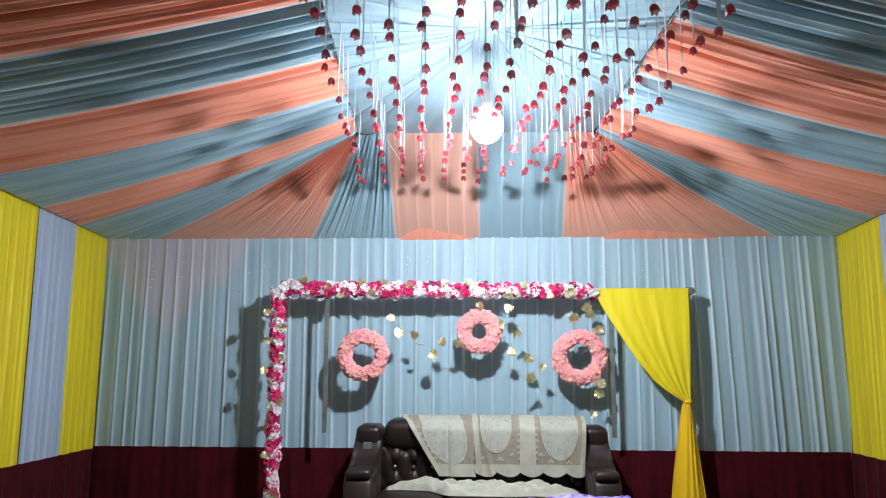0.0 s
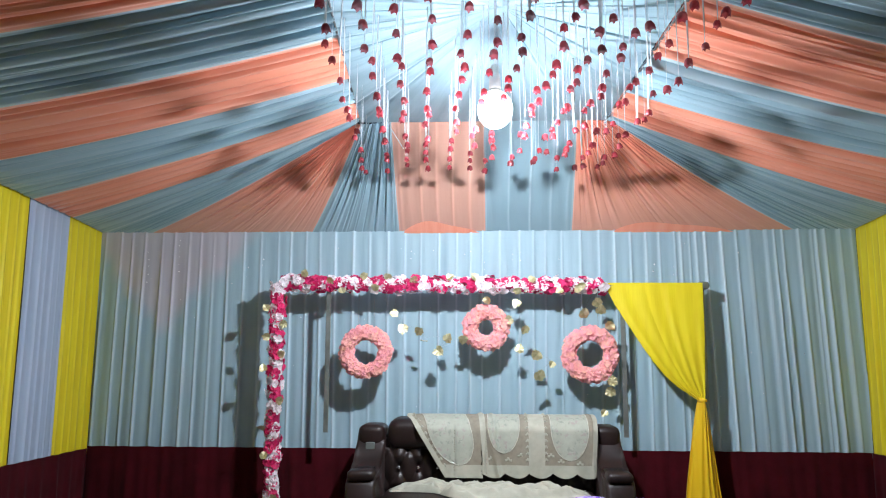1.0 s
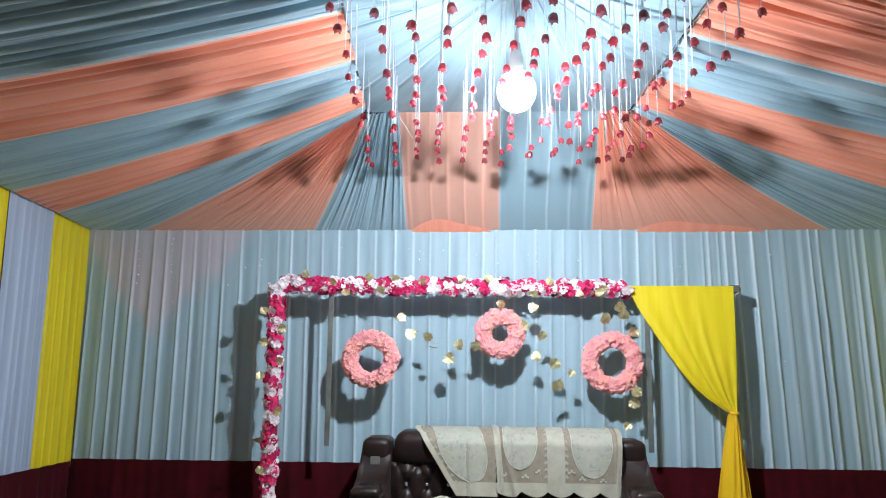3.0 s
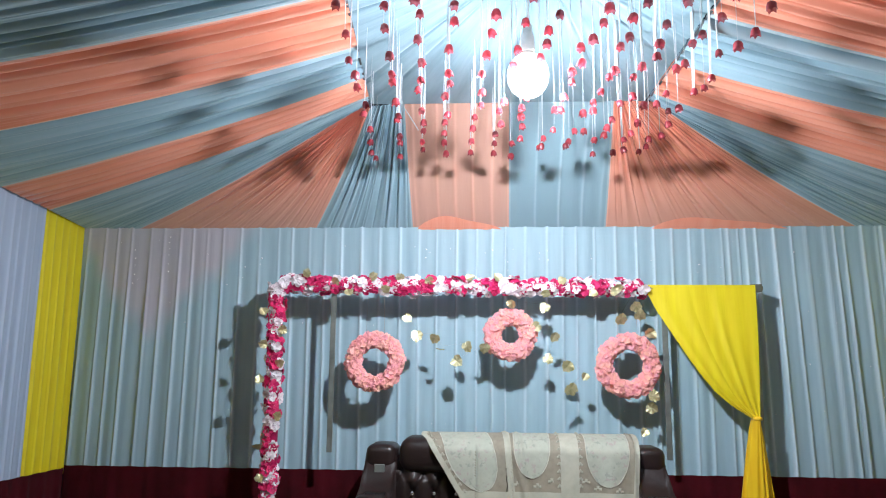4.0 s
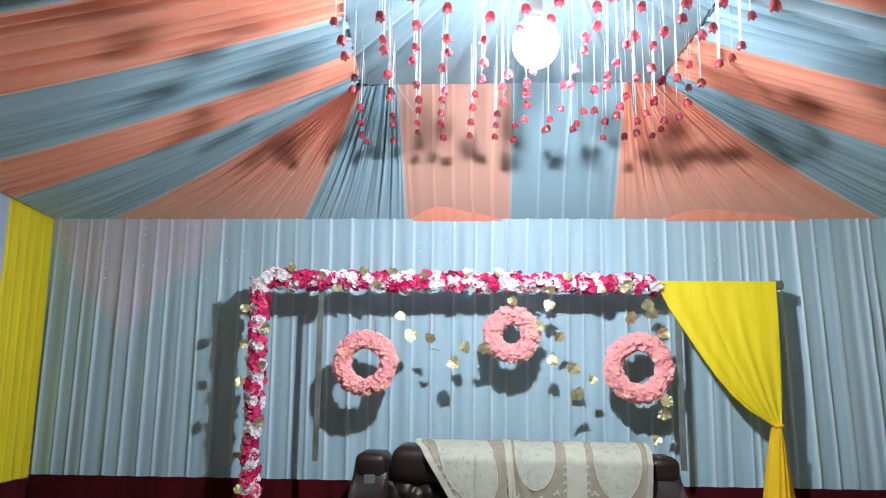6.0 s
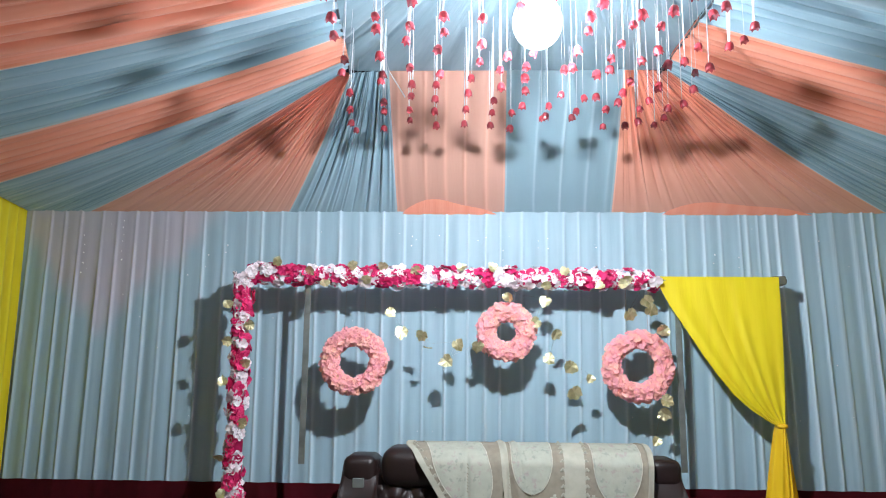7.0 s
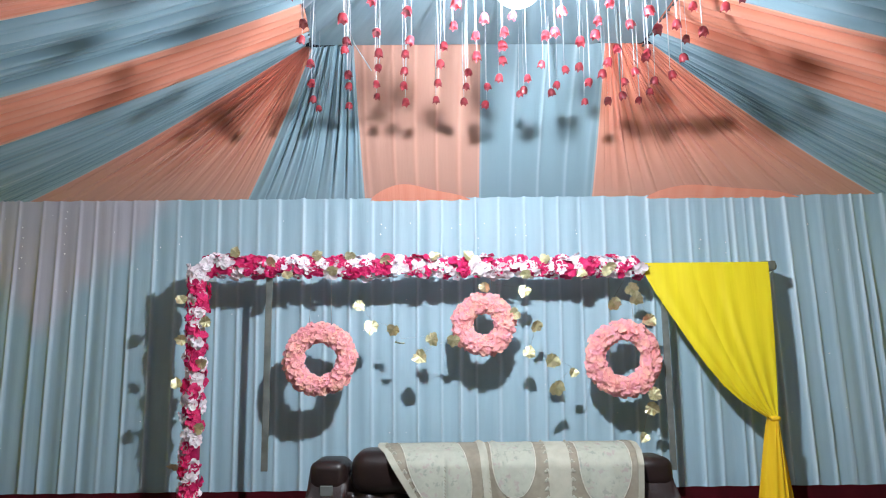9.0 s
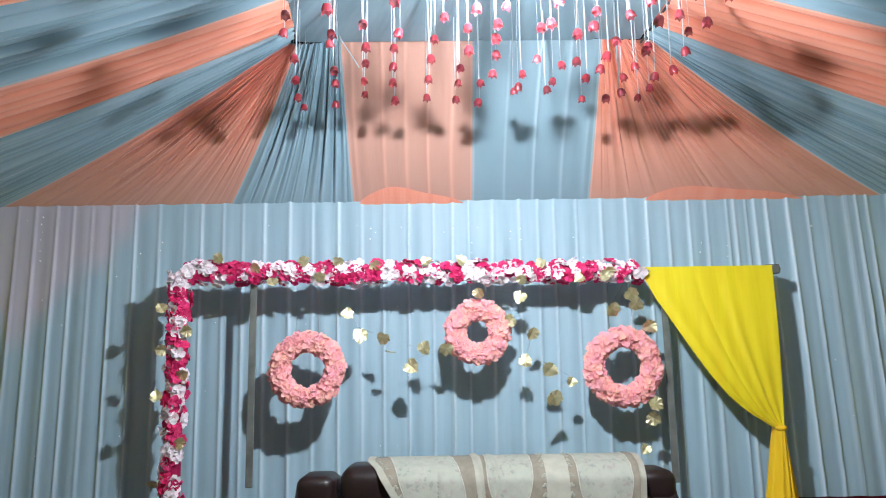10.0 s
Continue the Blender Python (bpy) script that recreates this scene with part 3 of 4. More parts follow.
def gold_leaf(rnd, r):
    """A crumpled heart-shaped foil leaf with a notch at its stalk, uneven points and a tip, in the xz plane."""
    bm = bmesh.new()
    n = 22
    bend, twist = rnd.uniform(0.05, 0.55), rnd.uniform(-0.3, 0.3)
    point = {3: 0.05, 4: 0.08, 5: 0.05, 8: 0.06, 14: 0.06, 17: 0.05, 18: 0.08, 19: 0.05, 11: 0.26, 10: 0.08, 12: 0.08, 0: -0.24, 1: -0.02, 21: -0.02}
    rim_r = [0.80 + point.get(k, -0.03) + rnd.uniform(-0.07, 0.07) for k in range(n)]
    lift = [rnd.uniform(-0.08, 0.08) for k in range(n)]

    def spot(k, f):
        t = 2 * math.pi * k / n
        q = r * f * (rim_r[k] if f > 0.6 else 0.8)
        x, z = q * math.sin(t), q * math.cos(t)
        return bm.verts.new((x, -bend * abs(x) + twist * x * z / r + lift[k] * r * f * f, z))

    mid = bm.verts.new((0, 0, 0))
    half = [spot(k, 0.5) for k in range(n)]
    rim = [spot(k, 1.0) for k in range(n)]
    for k in range(n):
        q = (k + 1) % n
        bm.faces.new((mid, half[k], half[q]))
        bm.faces.new((half[k], rim[k], rim[q], half[q]))
    return bm


WHITE = [mesh_of("white_flower", rosette(rng, 0.043, 5, 3), M_WHITE_PETAL) for _ in range(4)]
PINK = [mesh_of("magenta_flower", rosette(rng, 0.043, 5, 3), M_PINK_PETAL) for _ in range(4)]
CORAL = [mesh_of("coral_blossom", rosette(rng, 0.036, 6, 4), M_CORAL_PETAL) for _ in range(6)]
LEAF = [mesh_of("gold_leaf", gold_leaf(rng, 0.041), M_GOLD, smooth=False) for _ in range(7)]


def facing(at, way, spin, size):
    q = Vector(way).to_track_quat("Z", "Y").to_matrix().to_4x4()
    return Matrix.Translation(at) @ q @ Matrix.Rotation(spin, 4, "Z") @ Matrix.Diagonal((size, size, size, 1))


# ---------------------------------------------------------------- flower arch
AX, TOP = -1.427, 1.976


def arch_y(x):
    """The frame stands a little askew to the wall."""
    return 5.345 + 0.038 * x


arch = thing("flower_arch", (AX, arch_y(AX), FLOOR), "backdrop frame wrapped in white and magenta flowers with gold leaves", "flower arch")
o = Vector((AX, arch_y(AX), FLOOR))
L = lambda x, y, z: Vector((x, y, z)) - o
on = lambda x, z, dy=0.0: L(x, arch_y(x) + dy, z)
part("post", tube([on(AX, FLOOR), on(AX, TOP)], 0.018), M_STEEL, arch)
part("post", tube([on(1.615, FLOOR, 0.03), on(1.615, 2.0, 0.03)], 0.018), M_STEEL, arch)
part("beam", tube([on(AX - 0.02, TOP), on(0.9, 1.965), on(1.66, 1.97)], 0.016), M_STEEL, arch)
part("foot_plate", box(on(AX - 0.15, FLOOR, -0.1), on(AX + 0.15, FLOOR + 0.012, 0.1), 0.004, 1), M_STEEL, arch, smooth=False)
part("foot_plate", box(on(1.50, FLOOR, -0.08), on(1.73, FLOOR + 0.012, 0.12), 0.004, 1), M_STEEL, arch, smooth=False)
for x, z in ((-1.066, 0.931), (1.04, 0.905)):
    part("hanging_bar", box(on(x - 0.017, z, 0.012), on(x + 0.017, TOP - 0.005, 0.022), 0.002, 1), M_STEEL, arch, "dull grey flat metal bar", smooth=False)
part("clamp", box(on(1.585, 1.945, -0.03), on(1.65, 1.995, 0.05), 0.006, 2), M_STEEL, arch)
part("garland_core", tube([on(AX, FLOOR + 0.02), on(AX, TOP - 0.065), on(AX + 0.015, TOP - 0.025), on(AX + 0.05, TOP), on(-0.3, TOP), on(0.88, 1.968)], 0.040), M_PINK_PETAL, arch)


def on_arch(s):
    """A point on the garland, s metres from its foot, and its direction."""
    up = TOP - FLOOR
    if s < up:
        return Vector((AX, arch_y(AX), FLOOR + s)), Vector((0, 0, 1))
    x = AX + (s - up)
    return Vector((x, arch_y(x), TOP - 0.008 * (x - AX) / 2.3)), Vector((1, 0.038, 0)).normalized()


total = (TOP - FLOOR) + 2.335
s, k = 0.0, 0
n_white = n_pink = 0
while s < total:
    p, d = on_arch(s)
    side_a = Vector((0, -1, 0))
    side_b = d.cross(side_a)
    t = rng.gauss(0, 1.0)
    t = max(-2.4, min(2.4, t)) * 0.85
    w = (side_a * math.cos(t) + side_b * math.sin(t) + d * rng.uniform(-0.4, 0.4)).normalized()
    at = p + (w - d * w.dot(d)) * rng.uniform(0.038, 0.056)
    white = 0.22 * math.sin(s * 57 + 1.5 * t) + rng.uniform(-1.0, 1.1) > 0.03
    if white and n_white < 298:
        n_white += 1
        shared("white_flower", rng.choice(WHITE), arch, facing(at - o, w, rng.uniform(0, 6), rng.uniform(0.58, 0.88)))
    elif n_pink < 298:
        n_pink += 1
        shared("magenta_flower", rng.choice(PINK), arch, facing(at - o, w, rng.uniform(0, 6), rng.uniform(0.58, 0.88)))
    s += total / 570
# gold leaves tucked in the garland: x, z, and whether they lean back and catch the light
TUCKED = ((-0.806, 2.024, 0), (-0.634, 2.025, 0), (-0.446, 2.002, 0), (-0.193, 2.020, 1), (-0.017, 2.023, 0), (-0.958, 1.921, 1), (0.391, 2.005, 0), (0.713, 1.935, 1),
          (-1.226, 2.045, 0), (-1.046, 1.996, 0), (-0.727, 1.945, 0), (-1.493, 1.796, 1), (-1.497, 1.374, 1), (-1.366, 1.686, 1), (-1.381, 1.476, 0), (-1.484, 1.595, 0),
          (-1.496, 0.973, 0), (0.740, 1.965, 0), (0.587, 1.925, 1), (0.289, 1.926, 0), (-1.38, 1.15, 0), (-1.47, 0.78, 1), (-1.40, 0.5, 0))
for x, z, bright in TUCKED:
    m = Matrix.Translation(L(x, arch_y(x) - 0.062, z)) @ Matrix.Rotation(rng.uniform(-0.5, 0.1) if bright else rng.uniform(0.1, 0.7), 4, "X") @ Matrix.Rotation(rng.uniform(0, 6), 4, "Y") @ Matrix.Rotation(rng.uniform(-0.5, 0.5), 4, "Z")
    shared("gold_leaf", rng.choice(LEAF), arch, m @ Matrix.Diagonal((0.85, 0.85, 0.85, 1)))

# ---------------------------------------------------------------- wreaths
for x, z, R in ((-0.790, 1.492, 0.193), (0.062, 1.665, 0.167), (0.797, 1.481, 0.207)):
    y = arch_y(x) - 0.015
    w = thing("wreath", (x, y, z), "round wreath of ruffled coral pink blossoms hung from the beam", "wreath", "coral wreaths on the arch")
    big, small = (R * 0.715, R * 0.235) if R > 0.18 else (R * 0.675, R * 0.29)
    bm = bmesh.new()
    rings = [[bm.verts.new(((big + 0.72 * small * math.cos(b)) * math.cos(a), 0.72 * small * math.sin(b), (big + 0.72 * small * math.cos(b)) * math.sin(a))) for b in (2 * math.pi * j / 8 for j in range(8))] for a in (2 * math.pi * i / 28 for i in range(28))]
    for i in range(28):
        for j in range(8):
            bm.faces.new((rings[i][j], rings[i][(j + 1) % 8], rings[(i + 1) % 28][(j + 1) % 8], rings[(i + 1) % 28][j]))
    part("ring", bm, M_CORAL_PETAL, w)
    n = int(1150 * R)
    for k in range(n):
        a = 2 * math.pi * ((k * 0.5698403) % 1.0) + rng.uniform(-0.11, 0.11)
        b = -2.2 + 4.4 * ((k * 0.7548776) % 1.0) + rng.uniform(-0.32, 0.32)
        out = Vector((math.cos(a), 0, math.sin(a)))
        way = out * math.sin(b) + Vector((0, -1, 0)) * math.cos(b)
        shared("coral_blossom", rng.choice(CORAL), w, facing(out * big + way * small * rng.uniform(0.78, 0.85), (way + Vector((rng.uniform(-0.25, 0.25), rng.uniform(-0.9, -0.2), rng.uniform(-0.1, 0.5)))).normalized(), rng.uniform(0, 6), rng.uniform(0.60, 0.82)))
    for dx in (-0.3, 0.3):
        part("string", tube([(dx * R, 0, R * 0.8), (dx * R * 0.9, 0.01, 1.95 - z)], 0.0012, 4), M_THREAD, w)

# ---------------------------------------------------------------- gold leaf strands
# each strand: where it hangs, then x, z, size and tilt of its leaves (below zero: leaning back to the lamp)
STRANDS = (
    (-0.565, ((-0.591, 1.765, 0.90, -0.25), (-0.526, 1.657, 1.10, -0.2), (-0.411, 1.640, 1.0, 0.5), (-0.376, 1.572, 0.75, 1.45), (-0.209, 1.589, 1.0, 0.05), (-0.273, 1.497, 1.15, -0.3), (-0.100, 1.581, 1.0, 0.5))),
    (0.245, ((0.072, 1.863, 0.9, 0.5), (0.282, 1.837, 1.0, -0.3), (0.227, 1.717, 1.0, -0.1), (0.336, 1.656, 1.0, 0.5), (0.296, 1.517, 0.95, -0.05), (0.420, 1.475, 1.15, 0.35), (0.524, 1.412, 0.75, 0.1), (0.432, 1.333, 1.25, 0.4))),
    (0.85, ((0.755, 1.769, 1.15, 0.45), (0.852, 1.846, 1.1, 0.5), (0.875, 1.793, 1.1, 0.5), (0.940, 1.684, 1.1, 0.55), (0.940, 1.292, 1.1, -0.25), (0.928, 1.225, 1.1, 0.3), (0.882, 1.076, 0.8, -0.1))),
)
for top_x, spots in STRANDS:
    y = arch_y(top_x) - 0.03
    g = thing("gold_leaf_strand", (top_x, y, 1.95), "thin strand of shiny gold foil leaves hung from the beam", "leaf strand", "gold leaf strands")
    pts = [(0, 0, 0)] + [(px - top_x + 0.01 * math.sin(9 * pz), 0.012, pz - 1.95 + 0.02) for px, pz, _, _ in spots]
    part("strand", tube(pts, 0.0009, 4), M_THREAD, g)
    for px, pz, size, tilt in spots:
        m = Matrix.Translation((px - top_x, rng.uniform(-0.012, 0.0), pz - 1.95)) @ Matrix.Rotation(tilt, 4, "X") @ Matrix.Rotation(rng.uniform(-0.4, 0.4), 4, "Z") @ Matrix.Rotation(rng.uniform(-1.2, 1.2), 4, "Y") @ Matrix.Diagonal((size, size, size, 1))
        shared("gold_leaf", rng.choice(LEAF), g, m)


# ---------------------------------------------------------------- yellow tied curtain
def lerp_table(t, table):
    for (a, x), (b, y) in zip(table, table[1:]):
        if t <= b:
            return x + (y - x) * (t - a) / (b - a)
    return table[-1][1]


CY = 5.40
curtain = thing("tied_curtain", (1.25, CY - 0.03, FLOOR), "bright yellow curtain tied back beside the flower arch", "curtain")
co = Vector((1.25, CY - 0.03, FLOOR))
SWEEP = ((0.0, 0.0), (0.2, 0.115), (0.38, 0.25), (0.55, 0.38), (0.68, 0.49), (0.80, 0.61), (0.89, 0.73), (0.96, 0.86), (1.0, 0.94))
folds = fold_set(1.0, 0.11, 0.22, random.Random(5))
sh, rows = Sheet(), []
for i in range(31):
    u = i / 30
    left = 0.905 + 0.665 * lerp_table(u, SWEEP)
    right = 1.605 - 0.03 * u
    row = []
    for j in range(121):
        v = j / 120
        x = left + (right - left) * v
        sagz = 0.035 * math.sin(math.pi * v) * u * (1 - u) * 2
        z = 1.988 - 0.825 * u - sagz
        h = fold_height(v + 0.03 * math.sin(4 * u), folds, 0.05)
        amp = (0.002 + 0.013 * u) * (1 - 0.35 * u * u)
        y = -amp * h * 1.3 - 0.02 * math.sin(math.pi * u) - 0.03 * u
        row.append((Vector((x, CY - 0.03 + y, z)) - co, (z, x), 0.1 * h))
    rows.append(row)
sh.grid(rows)
sh.object("swag", [M_YELLOW], curtain)
sh, rows = Sheet(), []
folds = fold_set(1.0, 0.08, 0.2, random.Random(8))
for i in range(25):
    u = i / 24
    half = 0.022 + 0.085 * min(1, u * 1.6) ** 0.8 + 0.02 * u
    mid = 1.555 - 0.012 * min(1, u * 2)
    row = []
    for j in range(81):
        v = j / 80
        a = math.pi * (v - 0.5) * 1.9
        x = mid + half * math.sin(a * 0.55) / math.sin(math.pi * 0.5 * 1.9 * 0.55)
        h = fold_height(v, folds, 0.035)
        y = -0.03 - 0.035 * math.cos(a) - 0.022 * h * min(1, 0.3 + u)
        z = 1.170 - (1.170 - FLOOR - 0.01) * u
        row.append((Vector((x, CY - 0.03 + y, z)) - co, (z, x * 1.7), 0.3 * h))
    rows.append(row)
sh.grid(rows)
sh.object("tail", [M_CURTAIN], curtain)
part("tie_band", lathe([(0.018, -0.012), (0.026, -0.008), (0.028, 0.0), (0.026, 0.009), (0.018, 0.012)], 18), M_CURTAIN, curtain).location = Vector((1.556, CY - 0.075, 1.165)) - co

# ---------------------------------------------------------------- sofa
SX, SY = 0.066, 4.92
sofa = thing("sofa", (SX, SY, FLOOR), "dark brown leather sofa with tufted back under a lace cover", "sofa")
so = Vector((SX, SY, FLOOR))
S = lambda x, y, z: (x - SX, y - SY, z - FLOOR)
part("base", box(S(-0.64, 4.64, 0.16), S(0.79, 5.36, 0.42), 0.03), M_LEATHER, sofa)
for k in range(3):
    a = -0.615 + 0.46 * k
    part("seat_cushion", box(S(a, 4.58, 0.42), S(a + 0.46, 5.12, 0.595), 0.05, 4), M_LEATHER, sofa)


def tufted(x0, x1, z0, z1, y):
    """A padded panel with sunk buttons in a diamond pattern."""
    bm = bmesh.new()
    nx, nz = 132, 30
    grid = []
    for i in range(nz + 1):
        row = []
        for j in range(nx + 1):
            x, z = x0 + (x1 - x0) * j / nx, z0 + (z1 - z0) * i / nz
            d = 0.0
            for bx, bz in BUTTONS:
                q = math.hypot(x - bx, z - bz)
                d += 0.035 * math.exp(-(q / 0.035) ** 2)
            gx, gz = (x + 0.518) / 0.064, (z - 0.735) / 0.120
            c = abs(math.sin((gx + gz) * math.pi / 2) * math.sin((gx - gz) * math.pi / 2))
            e = min(j, nx - j, i, nz - i)
            bulge = 0.03 * min(1, e / 6) + 0.030 * c ** 0.5
            row.append(bm.verts.new(S(x, y - bulge + d * 0.7, z)))
        grid.append(row)
    for a, b in zip(grid, grid[1:]):
        for j in range(nx):
            bm.faces.new((a[j], a[j + 1], b[j + 1], b[j]))
    return bm


BUTTONS = [(-0.518 + 0.128 * k, 0.735) for k in range(10)]
part("back_frame", box(S(-0.70, 5.12, 0.20), S(0.83, 5.37, 0.94), 0.04), M_LEATHER, sofa)
part("tufted_back", tufted(-0.62, 0.77, 0.58, 0.86, 5.10), M_LEATHER, sofa, "tufted leather back panel")
for bx, bz in BUTTONS:
    bm = bmesh.new()
    bmesh.ops.create_icosphere(bm, subdivisions=2, radius=0.014, matrix=Matrix.Translation(S(bx, 5.058, bz)))
    part("crystal_button", bm, M_CRYSTAL, sofa, "sparkling crystal button")
for a, b in ((-0.598, 0.075), (0.08, 0.765)):
    part("head_cushion", box(S(a, 5.03, 0.845), S(b, 5.33, 1.050), 0.075, 6), M_LEATHER, sofa)
ARM = ((5.36, 0.14), (5.36, 0.95), (5.33, 0.985), (5.20, 0.99), (5.12, 0.965), (5.07, 0.90), (5.03, 0.82), (4.95, 0.755), (4.80, 0.738), (4.68, 0.725), (4.63, 0.68), (4.62, 0.14))
for x0, x1 in ((-0.805, -0.615), (0.765, 0.945)):
    bm = bmesh.new()
    a = [bm.verts.new(S(x0, y, z)) for y, z in ARM]
    b = [bm.verts.new(S(x1, y, z)) for y, z in ARM]
    bm.faces.new(a), bm.faces.new(b[::-1])
    for k in range(len(ARM)):
        q = (k + 1) % len(ARM)
        bm.faces.new((a[k], b[k], b[q], a[q]))
    bmesh.ops.bevel(bm, geom=[e for e in bm.edges if abs(e.verts[0].co.x - e.verts[1].co.x) < 1e-4], offset=0.028, segments=3, profile=0.5, affect="EDGES")
    arm = part("arm", bm, M_LEATHER, sofa)
    xm = (x0 + x1) / 2
    part("cup_tray", box(S(xm - 0.06, 4.79, 0.725), S(xm + 0.06, 4.92, 0.760), 0.01, 2), M_BLACK, arm, "black recessed arm tray")
    part("arm_pad", box(S(x0 + 0.010, 4.63, 0.70), S(x1 - 0.010, 4.785, 0.768), 0.03, 3), M_LEATHER, arm)
    part("shoulder_pad", box(S(x0 + 0.008, 5.06, 0.86), S(x1 - 0.004, 5.34, 1.005), 0.045, 4), M_LEATHER, arm)
part("tag", box(S(-0.74, 5.045, 0.845), S(-0.68, 5.056, 0.895), 0.003, 1), M_STEEL, sofa, "small grey label on the arm", smooth=False)
for x in (-0.72, 0.86):
    for y in (4.70, 5.28):
        part("foot", box(S(x - 0.03, y - 0.03, FLOOR), S(x + 0.03, y + 0.03, 0.165), 0.006, 1), M_BLACK, sofa)

# lace cover over the sofa's back
FALL = ((0.0, (5.335, 1.035)), (0.06, (5.28, 1.061)), (0.14, (5.16, 1.065)), (0.22, (5.07, 1.04)), (0.28, (5.018, 0.985)), (0.36, (5.010, 0.91)), (0.62, (5.005, 0.66)))


def lace_at(x, t, lift=0.0):
    y = lerp_table(t, [(a, q[0]) for a, q in FALL])
    z = lerp_table(t, [(a, q[1]) for a, q in FALL])
    crease = 0.016 * math.exp(-((x - 0.02 - 0.25 * max(0, t - 0.1)) / 0.018) ** 2) + 0.010 * math.exp(-((x - 0.085 - 0.1 * t) / 0.014) ** 2) + 0.008 * math.exp(-((x - 0.745) / 0.012) ** 2)
    wave = 0.006 * math.sin(x * 19 + 3 * t) + 0.004 * math.sin(x * 43)
    f = min(1, t / 0.2)
    valley = (0.008 * math.exp(-((x + 0.150) / 0.007) ** 2) + 0.010 * math.exp(-((x - 0.058) / 0.008) ** 2)) * max(0, min(1, (t - 0.22) * 12))
    return Vector((x, y - (crease + wave + 0.018 - valley) * f - lift, z + (max(0, crease) * 0.6 + 0.009) * (1 - f) + lift * 0.8 + (max(0, crease) + 0.2 * abs(wave)) * 0.7 * max(0, 1 - abs(t - 0.15) / 0.15)))


def lace_patch(left, right, t0, t1, lift, nx=40, nt=22, end=None):
    """Cloth between two side lines, from t0 down to t1; end shapes its lower hem."""
    rows = []
    for i in range(nt + 1):
        row = []
        for j in range(nx + 1):
            v = j / nx
            t = t0 + (t1 - t0) * i / nt
            x = left(t) + (right(t) - left(t)) * v
            if end:
                t = t0 + (end(x) - t0) * i / nt
                x = left(t) + (right(t) - left(t)) * v
            row.append((lace_at(x, t, lift) - lo, (t, x), 0.0))
        rows.append(row)
    sh = Sheet()
    sh.grid(rows)
    return sh


lo = Vector((0.15, 5.15, 1.05))
lace = thing("lace_cover", lo, "cream and beige lace sofa cover draped over the sofa back", "sofa cover")
edge_l = lambda t: -0.475 + 0.60 * max(0, t - 0.16)
edge_r = lambda t: 0.785 - 0.06 * max(0, t - 0.2)


def hem(x):
    if x < 0.02:
        return 0.60
    return 0.565 + 0.035 * abs(math.sin((x - 0.02) * math.pi / 0.155)) ** 0.8


lace_patch(edge_l, edge_r, 0.0, 0.56, 0.0, 150, 40, hem).object("net", [M_LACE], lace)
lace_patch(edge_l, edge_r, 0.515, 0.56, 0.002, 150, 6, hem).object("hem_band", [M_CREAM], lace, "cream scalloped hem")
lace_patch(edge_l, lambda t: edge_l(t) + 0.035, 0.0, 0.56, 0.004, 6, 40, hem).object("side_band", [M_CREAM], lace)
lace_patch(lambda t: edge_r(t) - 0.03, edge_r, 0.0, 0.54, 0.004, 6, 40).object("side_band", [M_CREAM], lace)
for x0, x1 in ((0.332, 0.437),):
    lace_patch(lambda t: x0, lambda t: x1, 0.0, 0.545, 0.003, 8, 30).object("band", [M_CREAM], lace)
lace_patch(lambda t: -0.005 + 0.08 * t, lambda t: 0.032 + 0.08 * t, 0.0, 0.545, 0.003, 8, 30).object("band", [M_CREAM], lace)


def arch_panel(c0, c1, half0, depth_t, skew=0.0):
    """A tongue-shaped lace panel with a rounded foot."""
    def h(t):
        q = max(0.0, min(1.0, (t - 0.55 * depth_t) / (0.45 * depth_t)))
        return half0 * math.sqrt(max(0.0008, 1 - q * q))
    mid = lambda t: c0 + (c1 - c0) * t / depth_t
    inner_p = lace_patch(lambda t: mid(t) - h(t), lambda t: mid(t) + h(t), 0.0, depth_t, 0.002, 90, 34)
    p = inner_p.object("floral_panel", [M_FLORAL], lace, "cream lace panel with faint grey flowers")
    bm = bmesh.new()
    for sgn in (-1, 1):
        pts = [lace_at(mid(t) + sgn * h(t), t, 0.0022) - lo for t in (depth_t * k / 30 for k in range(31))]
        tube(pts, 0.0026, 5, bm)
    part("piping", bm, M_PIPING, p)


arch_panel(-0.262, -0.118, 0.142, 0.52)
arch_panel(0.172, 0.172, 0.104, 0.44)
arch_panel(0.600, 0.600, 0.122, 0.485)
MOTIF = bmesh.new()
for dx, dz in ((0, 0.005), (-0.007, -0.003), (0.007, -0.003)):
    bmesh.ops.create_icosphere(MOTIF, subdivisions=1, radius=0.007, matrix=Matrix.Translation((dx, 0, dz)) @ Matrix.Diagonal((1.15, 0.06, 1.15, 1)))
MOTIF = mesh_of("motif", MOTIF, M_CREAM)
SPRIG = bmesh.new()
for dx in (-0.014, 0.0, 0.014):
    rounded_box(SPRIG, (dx - 0.008, -0.0012, -0.006 + 0.008 * (dx == 0)), (dx + 0.008, 0.0012, 0.008 + 0.012 * (dx == 0)), 0.001, 1)
SPRIG = mesh_of("sprig", SPRIG, M_CREAM)
for k in range(10):
    for x in (0.325, 0.444):
        shared("motif", MOTIF, lace, Matrix.Translation(lace_at(x, 0.10 + 0.042 * k, 0.0015) - lo))
    t = 0.14 + 0.042 * k
    shared("motif", MOTIF, lace, Matrix.Translation(lace_at(edge_l(t) + 0.046, t, 0.0015) - lo))
